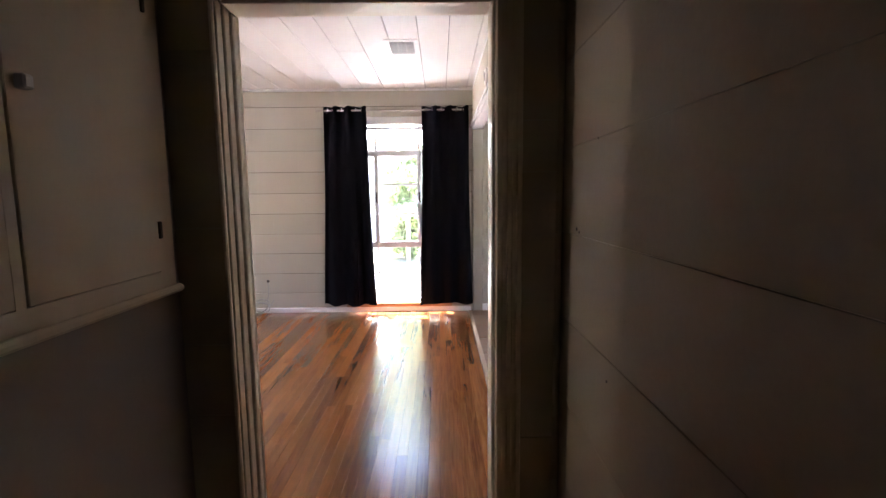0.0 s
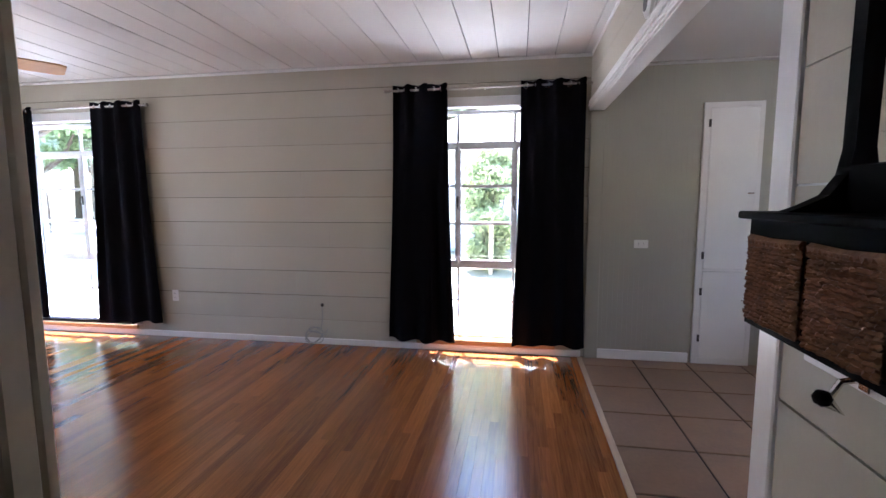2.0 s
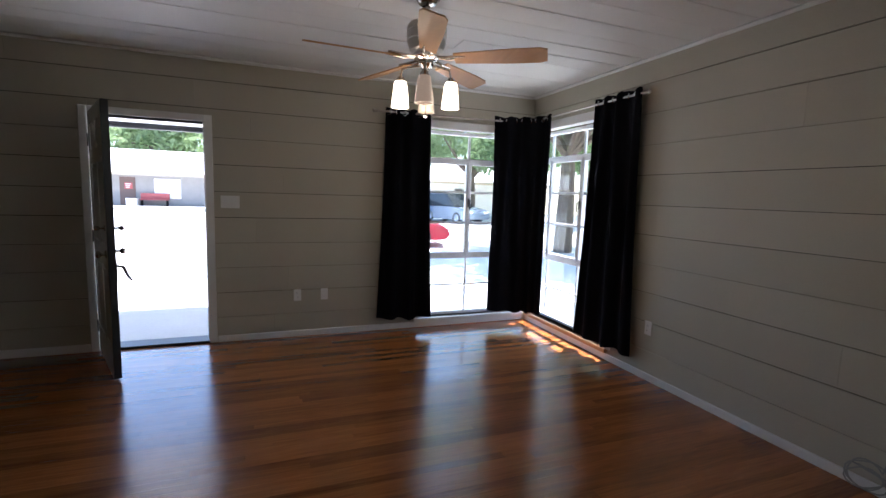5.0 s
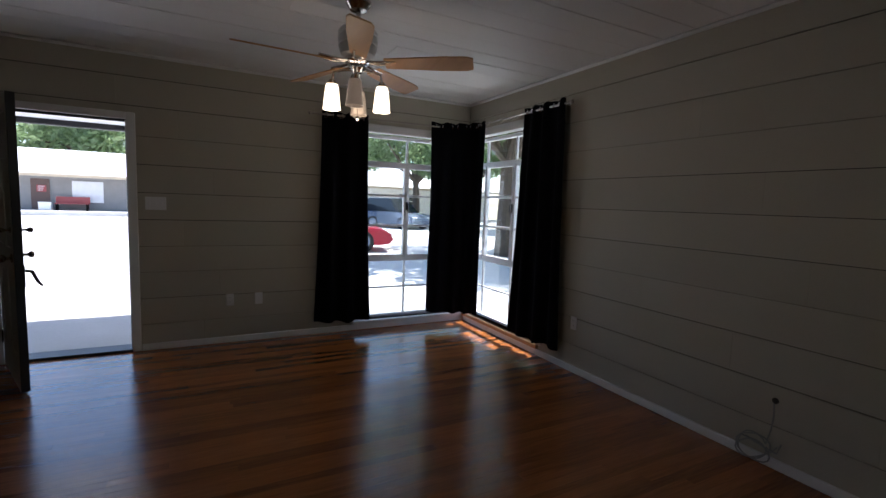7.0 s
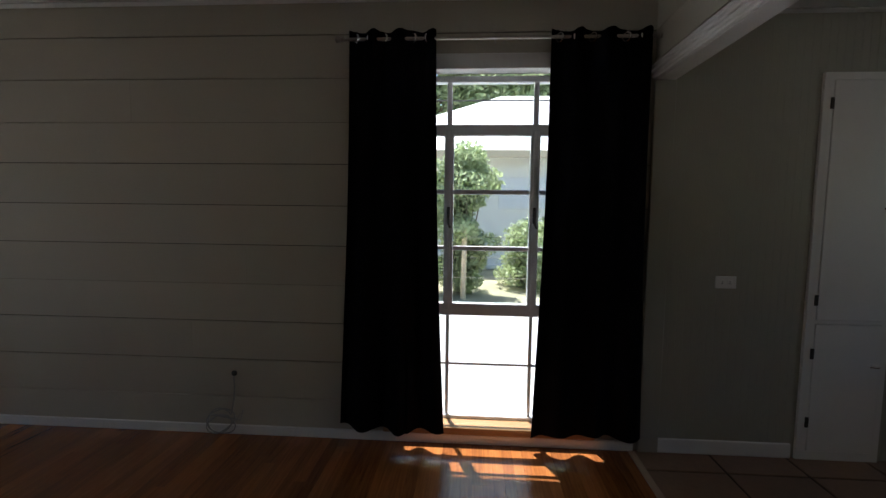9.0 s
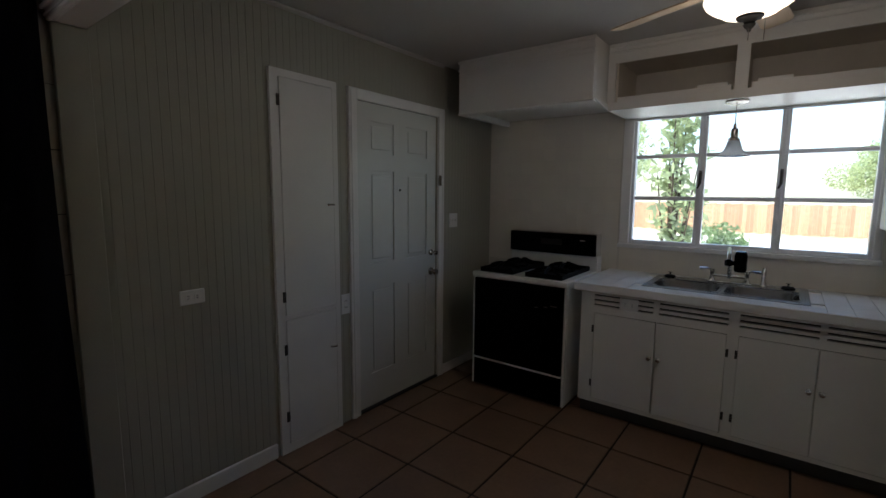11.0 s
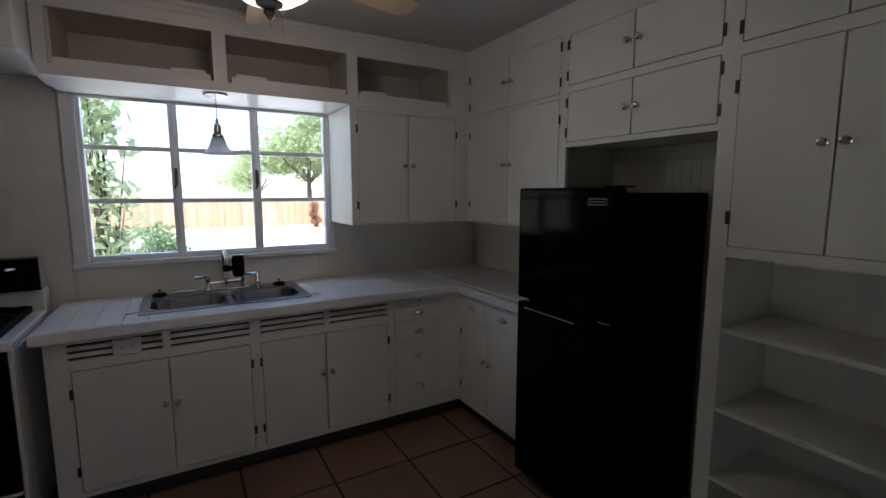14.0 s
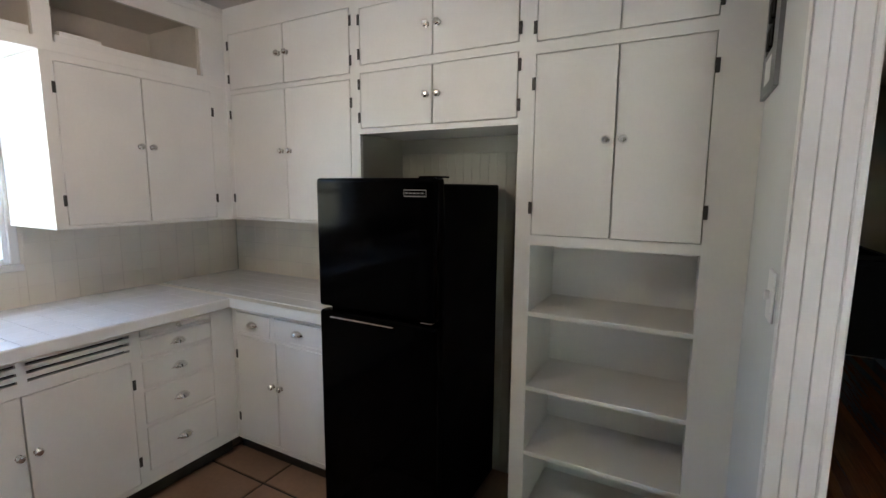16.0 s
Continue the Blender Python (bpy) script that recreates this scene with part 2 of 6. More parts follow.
M = {
    "groove": material("shadowed_board_gap", (0.05, 0.045, 0.04), 0.9, bump=0),
    "wall": material("grey_wall_paint", (0.455, 0.422, 0.338), 0.55, vary=0.05, scale=1.7, fine=90, bump=0.12, rand=0.03),
    "wall_hall": material("cream_hall_paint", (0.45, 0.385, 0.285), 0.6, vary=0.07, scale=2.2, fine=70, bump=0.15, rand=0.03),
    # hall cream darkened: the right wall's shade is mixed into this colour
    "wall_hall_dark": material("cream_hall_paint_in_shade", (0.265, 0.21, 0.138), 0.6, vary=0.1, scale=2.2, fine=70, bump=0.2),
    # hall cream lightened: light falling on the cabinet is put into the colour
    "cab_hall": material("cream_cabinet_paint_lit", (0.62, 0.54, 0.415), 0.5, vary=0.05, scale=2.2, fine=70, bump=0.12),
    "wall_hall_low": material("mauve_hall_paint", (0.29, 0.252, 0.225), 0.6, vary=0.06, scale=2.2, fine=70, bump=0.15),
    "wall_k": material("greige_beadboard_paint", (0.36, 0.343, 0.28), 0.5, vary=0.05, scale=1.7, fine=80, bump=0.1),
    "wall_blue": material("pale_grey_wall_paint", (0.62, 0.63, 0.62), 0.6, vary=0.05, scale=2.0, fine=60, bump=0.15),
    "ceil": material("white_ceiling_paint", (0.75, 0.73, 0.70), 0.6, vary=0.04, scale=1.4, fine=50, bump=0.15),
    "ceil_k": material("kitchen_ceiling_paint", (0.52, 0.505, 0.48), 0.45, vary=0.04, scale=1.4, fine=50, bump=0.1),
    "trim": material("white_trim_paint", (0.76, 0.75, 0.73), 0.35, vary=0.04, scale=5, fine=90, bump=0.08),
    "trim_cream": material("cream_trim_paint", (0.76, 0.69, 0.57), 0.4, vary=0.06, scale=5, fine=90, bump=0.1),
    "cab": material("white_cabinet_paint", (0.74, 0.72, 0.68), 0.38, vary=0.04, scale=4, fine=70, bump=0.08, rand=0.015),
    # darker and warmer than the cabinet white, for the cubby insides
    "cab_in": material("cabinet_inside_tone", (0.60, 0.54, 0.46), 0.55, vary=0.08, scale=4, fine=70, bump=0.1),
    "metalframe": material("window_frame_paint", (0.80, 0.81, 0.84), 0.35, vary=0.06, scale=7, fine=80, bump=0.1),
    "chrome": material("chrome", (0.75, 0.74, 0.72), 0.12, 1.0, bump=0),
    "nickel": material("brushed_nickel", (0.45, 0.42, 0.38), 0.25, 1.0, bump=0),
    "satin": material("pale_satin_metal", (0.62, 0.60, 0.56), 0.32, 0.7, bump=0),
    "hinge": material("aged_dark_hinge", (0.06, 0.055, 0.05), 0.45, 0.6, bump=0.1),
    "steel": material("stainless_sink_steel", (0.30, 0.31, 0.32), 0.26, 1.0, fine=200, bump=0.05),
    "curtain": material("black_curtain_cloth", (0.006, 0.006, 0.008), 0.95, vary=0.2, fine=300, bump=0.4, spec=0.03),
    "black": material("gloss_black_enamel", (0.0008, 0.0008, 0.001), 0.09, bump=0, spec=0.05),
    "blackside": material("textured_black_panel", (0.0012, 0.0012, 0.0013), 0.6, fine=200, bump=0.3, spec=0.05),
    "iron": material("cast_iron", (0.003, 0.003, 0.003), 0.6, fine=120, bump=0.3, spec=0.1),
    "enamel": material("white_stove_enamel", (0.78, 0.78, 0.76), 0.15, vary=0.02, bump=0),
    "tile": material("beige_floor_tile", (0.235, 0.142, 0.088), 0.42, vary=0.18, scale=5, fine=40, bump=0.12, rand=0.07),
    "grout": material("dark_grout", (0.022, 0.016, 0.013), 0.95, vary=0.15, fine=90, bump=0.3),
    "white_tile": material("white_glazed_tile", (0.73, 0.68, 0.59), 0.2, vary=0.03, bump=0.03, fine=8, rand=0.02),
    "white_grout": material("pale_grout", (0.60, 0.555, 0.48), 0.7, bump=0.1),
    "counter_tile": material("white_counter_tile", (0.74, 0.73, 0.71), 0.22, vary=0.04, bump=0.03, fine=12, rand=0.02),
    "floorwood": wood_material("red_oak_floor", (0.125, 0.034, 0.009), (0.44, 0.16, 0.042), 0.2, 1, ring=60, bump=0.03, coat=0.4),
    "floorwood_joined": wood_material("red_oak_floor_beyond", (0.125, 0.034, 0.009), (0.44, 0.16, 0.042), 0.2, 1, ring=60, bump=0.03, island=True, coat=0.4),
    "stripwood": wood_material("worn_threshold_wood", (0.20, 0.12, 0.08), (0.55, 0.40, 0.28), 0.45, 1),
    "sillwood": wood_material("varnished_sill_wood", (0.30, 0.16, 0.07), (0.55, 0.33, 0.16), 0.35, 0),
    "bladewood": wood_material("maple_fan_blade", (0.42, 0.205, 0.075), (0.66, 0.37, 0.16), 0.4, 0, ring=14),
    "palewood": wood_material("pale_maple_fan_blade", (0.55, 0.38, 0.22), (0.75, 0.58, 0.40), 0.4, 0, ring=14),
    "rodmetal": material("curtain_rod_metal", (0.42, 0.38, 0.34), 0.3, 1.0, bump=0),
    "plastic": material("white_switch_plastic", (0.78, 0.77, 0.75), 0.35, vary=0.02, bump=0),
    "darkslot": material("dark_slot", (0.01, 0.01, 0.01), 0.9, bump=0),
    "glass": glass_material("window_glass"),
    "mirror": material("mirror", (0.9, 0.9, 0.9), 0.02, 1.0, vary=0, bump=0),
    "blackwood": material("black_painted_wood", (0.002, 0.002, 0.0022), 0.55, vary=0.1, bump=0.1, spec=0.03),
    "wicker": material("seagrass_weave", (0.19, 0.085, 0.036), 0.75, vary=0.35, scale=30, fine=120, bump=0.6, dist=0.004),
    "doorblack": material("dark_door_edge_paint", (0.015, 0.015, 0.017), 0.4, bump=0.05),
    "doorwhite": material("white_door_paint", (0.62, 0.63, 0.60), 0.35, vary=0.03, bump=0.05),
    "panelgrey": material("grey_steel_panel", (0.22, 0.22, 0.22), 0.4, 0.6, bump=0.05),
    "cable": material("grey_cable", (0.30, 0.30, 0.29), 0.5, bump=0),
    "shade_glow": glow_material("lit_frosted_glass", (1.0, 0.80, 0.56), 1.3),
    "shade_dim": glow_material("amber_frosted_glass", (1.0, 0.74, 0.52), 0.045, (0.45, 0.38, 0.31)),
    "bowl_glow": glow_material("lit_alabaster_bowl", (1.0, 0.82, 0.60), 0.7),
    "frosted": material("frosted_white_glass", (0.75, 0.76, 0.78), 0.3, bump=0),
    # outside
    "concrete": material("sunlit_concrete", (0.55, 0.54, 0.52), 0.85, vary=0.12, scale=1.2, fine=30, bump=0.3),
    "asphalt": material("old_pale_asphalt", (0.30, 0.29, 0.28), 0.9, vary=0.15, scale=0.7, fine=25, bump=0.3),
    "grass": material("dry_lawn", (0.33, 0.30, 0.19), 0.9, vary=0.35, scale=1.1, fine=12, bump=0.5),
    "stucco": material("grey_house_siding", (0.24, 0.235, 0.23), 0.8, vary=0.08, bump=0.3),
    "stucco_pale": material("pale_house_siding", (0.78, 0.76, 0.72), 0.8, vary=0.06, bump=0.3),
    "roofwhite": material("white_metal_roof", (0.70, 0.71, 0.73), 0.5, vary=0.05, bump=0.1),
    "fascia": material("tan_fascia_board", (0.55, 0.45, 0.31), 0.6, bump=0.1),
    "darkwin": material("dark_window_pane", (0.03, 0.035, 0.04), 0.08, bump=0),
    "benchred": material("faded_red_bench_paint", (0.32, 0.07, 0.07), 0.6, bump=0.1),
    "barkdoor": material("dark_brown_door_paint", (0.10, 0.06, 0.05), 0.5, bump=0.1),
    "fence": material("orange_cedar_board", (0.74, 0.44, 0.27), 0.7, vary=0.2, scale=8, fine=40, bump=0.3, rand=0.18),
    "bark": material("tree_bark", (0.12, 0.09, 0.065), 0.9, vary=0.3, scale=10, fine=40, bump=0.8, dist=0.02),
    "leaf": material("green_leaves", (0.21, 0.29, 0.14), 0.55, vary=0.4, scale=2.5, fine=9, bump=0),
    "leaf_light": material("yellow_green_leaves", (0.42, 0.48, 0.27), 0.5, vary=0.4, scale=3, fine=11, bump=0),
    "leaf_rust": material("rust_red_leaves", (0.45, 0.22, 0.15), 0.55, vary=0.4, scale=3, fine=11, bump=0),
    "carred": material("red_car_paint", (0.45, 0.02, 0.04), 0.15, bump=0),
    "carblue": material("blue_grey_car_paint", (0.08, 0.12, 0.20), 0.2, bump=0),
    "carsilver": material("silver_car_paint", (0.24, 0.29, 0.38), 0.2, 0.5, bump=0),
    "tyre": material("tyre_rubber", (0.015, 0.015, 0.015), 0.8, bump=0.1),
}

for key in ("leaf", "leaf_light", "leaf_rust", "frosted"):  # light shines through leaves and frosted glass
    nt = M[key].node_tree
    b, out = nt.nodes["Principled BSDF"], nt.nodes["Material Output"]
    tl, mx = nt.nodes.new("ShaderNodeBsdfTranslucent"), nt.nodes.new("ShaderNodeMixShader")
    nt.links.new(b.inputs["Base Color"].links[0].from_socket, tl.inputs[0])
    mx.inputs[0].default_value = 0.8 if key == "frosted" else 0.55
    nt.links.new(b.outputs[0], mx.inputs[1])
    nt.links.new(tl.outputs[0], mx.inputs[2])
    nt.links.new(mx.outputs[0], out.inputs[0])


# ---- builders ----
def box(bm, x0, x1, y0, y1, z0, z1, bevel=0.0, segments=1):
    """A box, with its edges rounded by bevel metres, added to bm."""
    c = ((x0 + x1) / 2, (y0 + y1) / 2, (z0 + z1) / 2)
    s = (abs(x1 - x0), abs(y1 - y0), abs(z1 - z0))
    r = bmesh.ops.create_cube(bm, size=1, matrix=Matrix.Translation(c) @ Matrix.Diagonal((*s, 1)))
    if bevel:
        edges = list({e for v in r["verts"] for e in v.link_edges})
        bmesh.ops.bevel(bm, geom=edges, offset=min(bevel, min(s) * 0.45), segments=segments, affect="EDGES", profile=0.6)
    return bm


def B(*a, **k):
    return box(bmesh.new(), *a, **k)


def lathe(bm, profile, m=Matrix.Identity(4), n=20):
    """A turned body about local z: profile is a list of (radius, height)."""
    rings = []
    for r, z in profile:
        rings.append([bm.verts.new(m @ Vector((r * math.cos(2 * math.pi * i / n), r * math.sin(2 * math.pi * i / n), z))) for i in range(n)] if r > 1e-5 else [bm.verts.new(m @ Vector((0, 0, z)))])
    for a, b in zip(rings, rings[1:]):
        for i in range(n):
            j = (i + 1) % n
            if len(a) == 1 and len(b) == 1:
                continue
            if len(a) == 1:
                bm.faces.new((a[0], b[j], b[i]))
            elif len(b) == 1:
                bm.faces.new((a[i], a[j], b[0]))
            else:
                bm.faces.new((a[i], a[j], b[j], b[i]))
    for ring, flip in ((rings[0], True), (rings[-1], False)):
        if len(ring) > 1:
            bm.faces.new(ring[::-1] if flip else ring)
    return bm


def tube(bm, points, r, n=8, closed=False):
    """A round bar along a list of points; r may be a list of radii."""
    pts = [Vector(p) for p in points]
    rings, up = [], None
    for i, p in enumerate(pts):
        a, b = pts[max(0, i - 1)], pts[min(len(pts) - 1, i + 1)]
        if closed:
            a, b = pts[i - 1], pts[(i + 1) % len(pts)]
        d = (b - a).normalized()
        if up is None:
            up = d.orthogonal().normalized()
        side = d.cross(up).normalized()
        up = side.cross(d).normalized()
        rr = r[i] if isinstance(r, (list, tuple)) else r
        rings.append([bm.verts.new(p + (up * math.cos(2 * math.pi * k / n) + side * math.sin(2 * math.pi * k / n)) * rr) for k in range(n)])
    pairs = list(zip(rings, rings[1:])) + ([(rings[-1], rings[0])] if closed else [])
    for a, b in pairs:
        for k in range(n):
            bm.faces.new((a[k], a[(k + 1) % n], b[(k + 1) % n], b[k]))
    if not closed:
        bm.faces.new(rings[0][::-1])
        bm.faces.new(rings[-1])
    return bm


def link(name, bm, mat, smooth=False):
    bmesh.ops.recalc_face_normals(bm, faces=bm.faces)
    me = bpy.data.meshes.new(name)
    bm.to_mesh(me)
    bm.free()
    for m in (mat if isinstance(mat, (list, tuple)) else [mat]):
        me.materials.append(M[m])
    if smooth:
        me.shade_smooth()
        me.set_sharp_from_angle(angle=radians(35))
    return new(name, me)


def part(name, bm, mat, parent=None, label="", smooth=False):
    """One mesh object under a thing or a part."""
    ob = link(name, bm, mat, smooth)
    ob.parent = parent
    return tagged(ob, label)


def thing(name, label, category, group="", at=(0, 0, 0), rz=0, kind=""):
    ob = new(name)
    ob.matrix_basis = pose(*at, 0, 0, rz)
    ob.empty_display_size = 0.1
    return tagged(ob, label, category, group, kind)


def slab(bm, u0, u1, v0, v1, holes, w0, w1, place):
    """A plate with right-angled holes. place(u, v, w) gives the point; holes are (u0, u1, v0, v1)."""
    us = sorted({u0, u1, *[min(max(h[i], u0), u1) for h in holes for i in (0, 1)]})
    vs = sorted({v0, v1, *[min(max(h[i], v0), v1) for h in holes for i in (2, 3)]})
    solid = lambda i, j: 0 <= i < len(us) - 1 and 0 <= j < len(vs) - 1 and not any(h[0] - 1e-6 <= us[i] and us[i + 1] <= h[1] + 1e-6 and h[2] - 1e-6 <= vs[j] and vs[j + 1] <= h[3] + 1e-6 for h in holes)
    cache = {}

    def v(i, j, w):
        k = (i, j, w)
        if k not in cache:
            cache[k] = bm.verts.new(place(us[i], vs[j], (w0, w1)[w]))
        return cache[k]
    for i in range(len(us) - 1):
        for j in range(len(vs) - 1):
            if not solid(i, j):
                continue
            for w in (0, 1):
                bm.faces.new((v(i, j, w), v(i + 1, j, w), v(i + 1, j + 1, w), v(i, j + 1, w)))
            for di, dj, a, b in ((-1, 0, (i, j), (i, j + 1)), (1, 0, (i + 1, j), (i + 1, j + 1)), (0, -1, (i, j), (i + 1, j)), (0, 1, (i, j + 1), (i + 1, j + 1))):
                if not solid(i + di, j + dj):
                    bm.faces.new((v(*a, 0), v(*b, 0), v(*b, 1), v(*a, 1)))
    return bm


XZ = lambda u, v, w: (u, w, v)
YZ = lambda u, v, w: (w, u, v)
XY = lambda u, v, w: (u, v, w)


def structure(name, bm, mat, label, category, smooth=False):
    return tagged(link(name, bm, mat, smooth), label, category, kind="structure")

# ---- the large structure ----
N, W, H, HK = 5.41, -5.25, 2.60, 2.50       # north and west wall faces, the two ceilings
PX0, PX1, PY = 0.70, 0.795, 2.50             # partition between living room and kitchen
SY = 1.72                                   # living side of the doorway wall
EX, KS = 3.84, 1.50                         # kitchen east and south walls
WIN1 = (-0.80, 0.42, 0.10, 2.22)
WIN2 = (W - 0.16, -3.82, 0.10, 2.22)
WINW = (4.03, N + 0.16, 0.10, 2.18)
FD = (1.14, 2.00, 0.02, 2.04)
KD = (2.18, 3.04, 0.0, 2.10)
KW = (2.745, 4.165, 1.14, 2.12)
HD = (-0.418, 0.50, 0.0, 2.02)

wall_north = structure("wall_north", slab(bmesh.new(), W - 0.16, EX + 0.16, -0.1, 2.9, [WIN1, WIN2, (KD[0], KD[1], 0.0, KD[3])], N + 0.012, N + 0.16, XZ), "groove", "painted board wall with tall windows and a back door", "wall")
wall_west = structure("wall_west", slab(bmesh.new(), -1.7, N + 0.012, 0, 2.9, [WINW, FD], W - 0.16, W - 0.012, YZ), "groove", "painted board wall with the front door and a corner window", "wall")
wall_south = structure("wall_south", slab(bmesh.new(), -0.84, PX1, 0, 2.9, [HD], SY - 0.12, SY, XZ), "wall", "painted wall with the doorway to the hall", "wall")
wall_partition = structure("wall_partition", B(PX0, PX1, SY, PY, 0, H), "wall_blue", "short wall between living room and kitchen", "wall")
wall_header = structure("wall_header", slab(bmesh.new(), PY, N, 2.158, H + 0.1, [], PX0, PX1, YZ), "wall", "dropped header over the wide kitchen opening", "header")
wall_east = structure("wall_east", slab(bmesh.new(), KS - 0.2, N, 0, 2.9, [KW], EX, EX + 0.16, YZ), "white_grout", "kitchen wall with the sink window", "wall")
wall_kitchen_south = structure("wall_kitchen_south", B(PX1, EX, KS - 0.12, KS, 0, 2.9), "wall_k", "wall behind the tall kitchen cabinets", "wall")
wall_hall_left = structure("wall_hall_left", B(-0.84, -0.60, -1.7, SY - 0.12, 0, 2.9), "wall_hall_low", "dim mauve hall wall under the cabinet", "wall")
wall_hall_right = structure("wall_hall_right", B(0.73, PX1, -1.7, SY - 0.12, 0, 2.5), "wall_hall", "cream painted board wall of the hall", "wall")
wall_hall_back = structure("wall_hall_back", B(-0.72, PX1, -1.82, -1.7, 0, 2.5), "wall_hall", "plain wall closing the hall", "wall")
structure("ceiling_hall", B(-0.72, PX1, -1.82, SY - 0.12, 2.42, 2.5), "wall_hall", "dim painted hall ceiling", "ceiling")
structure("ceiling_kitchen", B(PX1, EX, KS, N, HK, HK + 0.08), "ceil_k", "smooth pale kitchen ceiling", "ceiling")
structure("wall_south_west", B(W - 0.012, -0.84, -1.82, -1.7, 0, 2.9), "wall", "far end wall of the living room", "wall")

floor_living = structure("floor_living", slab(bmesh.new(), W, 0.665, -1.7, N + 0.10, [(-0.84, 0.665, -1.7, SY - 0.12)], -0.06, -0.012, XY), "grout", "sub-floor under the oak strip boards", "floor")
floor_hall = structure("floor_hall", B(-0.72, PX1, -1.82, SY - 0.12, -0.06, -0.012), "grout", "sub-floor of the hall", "floor")
floor_kitchen = structure("floor_kitchen", B(0.665, EX, KS, N + 0.10, -0.06, -0.007), "grout", "dark grout bed of the tiled floor", "floor")


def window(name, label, place, u0, u1, z0, z1, verticals, horizontals, latches, depth=0.03, glass_w=0.0):
    """A painted steel casement window. place(u, z, w); verticals: (u, width, z0, z1); horizontals: (z, height)."""
    w = tagged(new(name), label, "window", kind="structure")
    bm = bmesh.new()

    def bar(a, b, c, d, t):
        p, q = place(a, c, -t), place(b, d, t)
        lo, hi = [min(i, j) for i, j in zip(p, q)], [max(i, j) for i, j in zip(p, q)]
        box(bm, lo[0], hi[0], lo[1], hi[1], lo[2], hi[2], 0.003)
    bar(u0, u0 + 0.035, z0, z1, depth)
    bar(u1 - 0.035, u1, z0, z1, depth)
    bar(u0 + 0.035, u1 - 0.035, z0, z0 + 0.03, depth * 0.97)
    bar(u0 + 0.035, u1 - 0.035, z1 - 0.035, z1, depth * 0.97)
    for u, wd, a, b in verticals:
        bar(u - wd / 2, u + wd / 2, a, b, 0.026 if wd > 0.03 else 0.013)
        if wd > 0.03:
            bar(u - wd / 5, u + wd / 5, a, b, 0.033)
    for z, hg in horizontals:
        bar(u0 + 0.03, u1 - 0.03, z - hg / 2, z + hg / 2, 0.023 if hg > 0.03 else 0.011)
    part("window_frame", bm, "metalframe", w)
    rows = sorted({z0 + 0.03, z1 - 0.035, *[z for z, _ in horizontals]})
    cols = sorted({u0 + 0.035, u1 - 0.035, *[v[0] for v in verticals]})
    for a, b in zip(cols, cols[1:]):
        for c, d in zip(rows, rows[1:]):
            p, q = place(a, c, -0.0015), place(b, d, 0.0015)
            lo, hi = [min(i, j) for i, j in zip(p, q)], [max(i, j) for i, j in zip(p, q)]
            g = part("pane", B(lo[0], hi[0], lo[1], hi[1], lo[2], hi[2]), "glass", w)
            g.visible_shadow = False
    for u, z in latches:
        bm = bmesh.new()
        pts = [place(u, z + 0.05, -0.035), place(u, z + 0.045, -0.06), place(u, z - 0.03, -0.065), place(u + 0.012, z - 0.06, -0.062)]
        tube(bm, pts, [0.007, 0.009, 0.008, 0.006])
        p, q = place(u - 0.009, z - 0.03, -0.04), place(u + 0.009, z + 0.065, -0.026)
        lo, hi = [min(i, j) for i, j in zip(p, q)], [max(i, j) for i, j in zip(p, q)]
        box(bm, lo[0], hi[0], lo[1], hi[1], lo[2], hi[2], 0.002)
        part("latch", bm, "hinge", w, "dark cast metal window latch")
    return w


YN = N + 0.12
north = lambda u, z, w: (u, YN + w, z)
west = lambda u, z, w: (W - 0.11 - w, u, z)
east = lambda u, z, w: (EX + 0.03 + w, u, z)
bars = [(1.88, 0.065), (1.515, 0.028), (1.175, 0.028), (0.80, 0.075), (0.455, 0.018)]
window("window_1", "tall painted steel window with a fixed centre and side casements", north, *WIN1[:2], 0.10, 2.19,
       [(-0.445, 0.055, 0.80, 1.88), (0.065, 0.055, 0.80, 1.88), (-0.445, 0.03, 1.88, 2.19), (0.065, 0.03, 1.88, 2.19), (-0.445, 0.022, 0.10, 0.80), (0.065, 0.022, 0.10, 0.80)], bars, [(-0.445, 1.36), (0.065, 1.36)])
window("window_2", "tall painted steel corner window facing the drive", north, -5.30, -3.82, 0.10, 2.19,
       [(-4.45, 0.06, 0.80, 1.88), (-5.0, 0.045, 0.80, 1.88), (-4.45, 0.025, 1.88, 2.19), (-5.0, 0.03, 1.88, 2.19), (-4.45, 0.02, 0.1, 0.8), (-5.0, 0.02, 0.1, 0.8)],
       bars, [(-4.45, 1.38)])
window("window_3", "tall painted steel corner window facing the street", west, 4.03, 5.46, 0.10, 2.15,
       [(4.65, 0.06, 0.76, 1.85), (4.65, 0.025, 1.85, 2.15), (4.65, 0.02, 0.1, 0.76)],
       [(1.83, 0.065), (1.49, 0.026), (1.15, 0.026), (0.78, 0.07), (0.44, 0.018)], [(4.65, 1.36)])
structure("corner_post", B(W - 0.16, W - 0.07, N + 0.07, N + 0.16, 0.08, 2.2, 0.004), "trim", "white post between the two corner windows", "post")
window("window_4", "white steel kitchen window of nine panes", east, 2.745, 4.165, 1.14, 2.12,
       [(3.69, 0.05, 1.14, 2.12), (3.23, 0.05, 1.14, 2.12)], [(1.795, 0.027), (1.488, 0.027)], [(3.69, 1.62), (3.23, 1.62)])


def trim(name, label, mat, *boxes, bevel=0.004, category="trim"):
    bm = bmesh.new()
    for b in boxes:
        box(bm, *b, bevel)
    return structure(name, bm, mat, label, category)


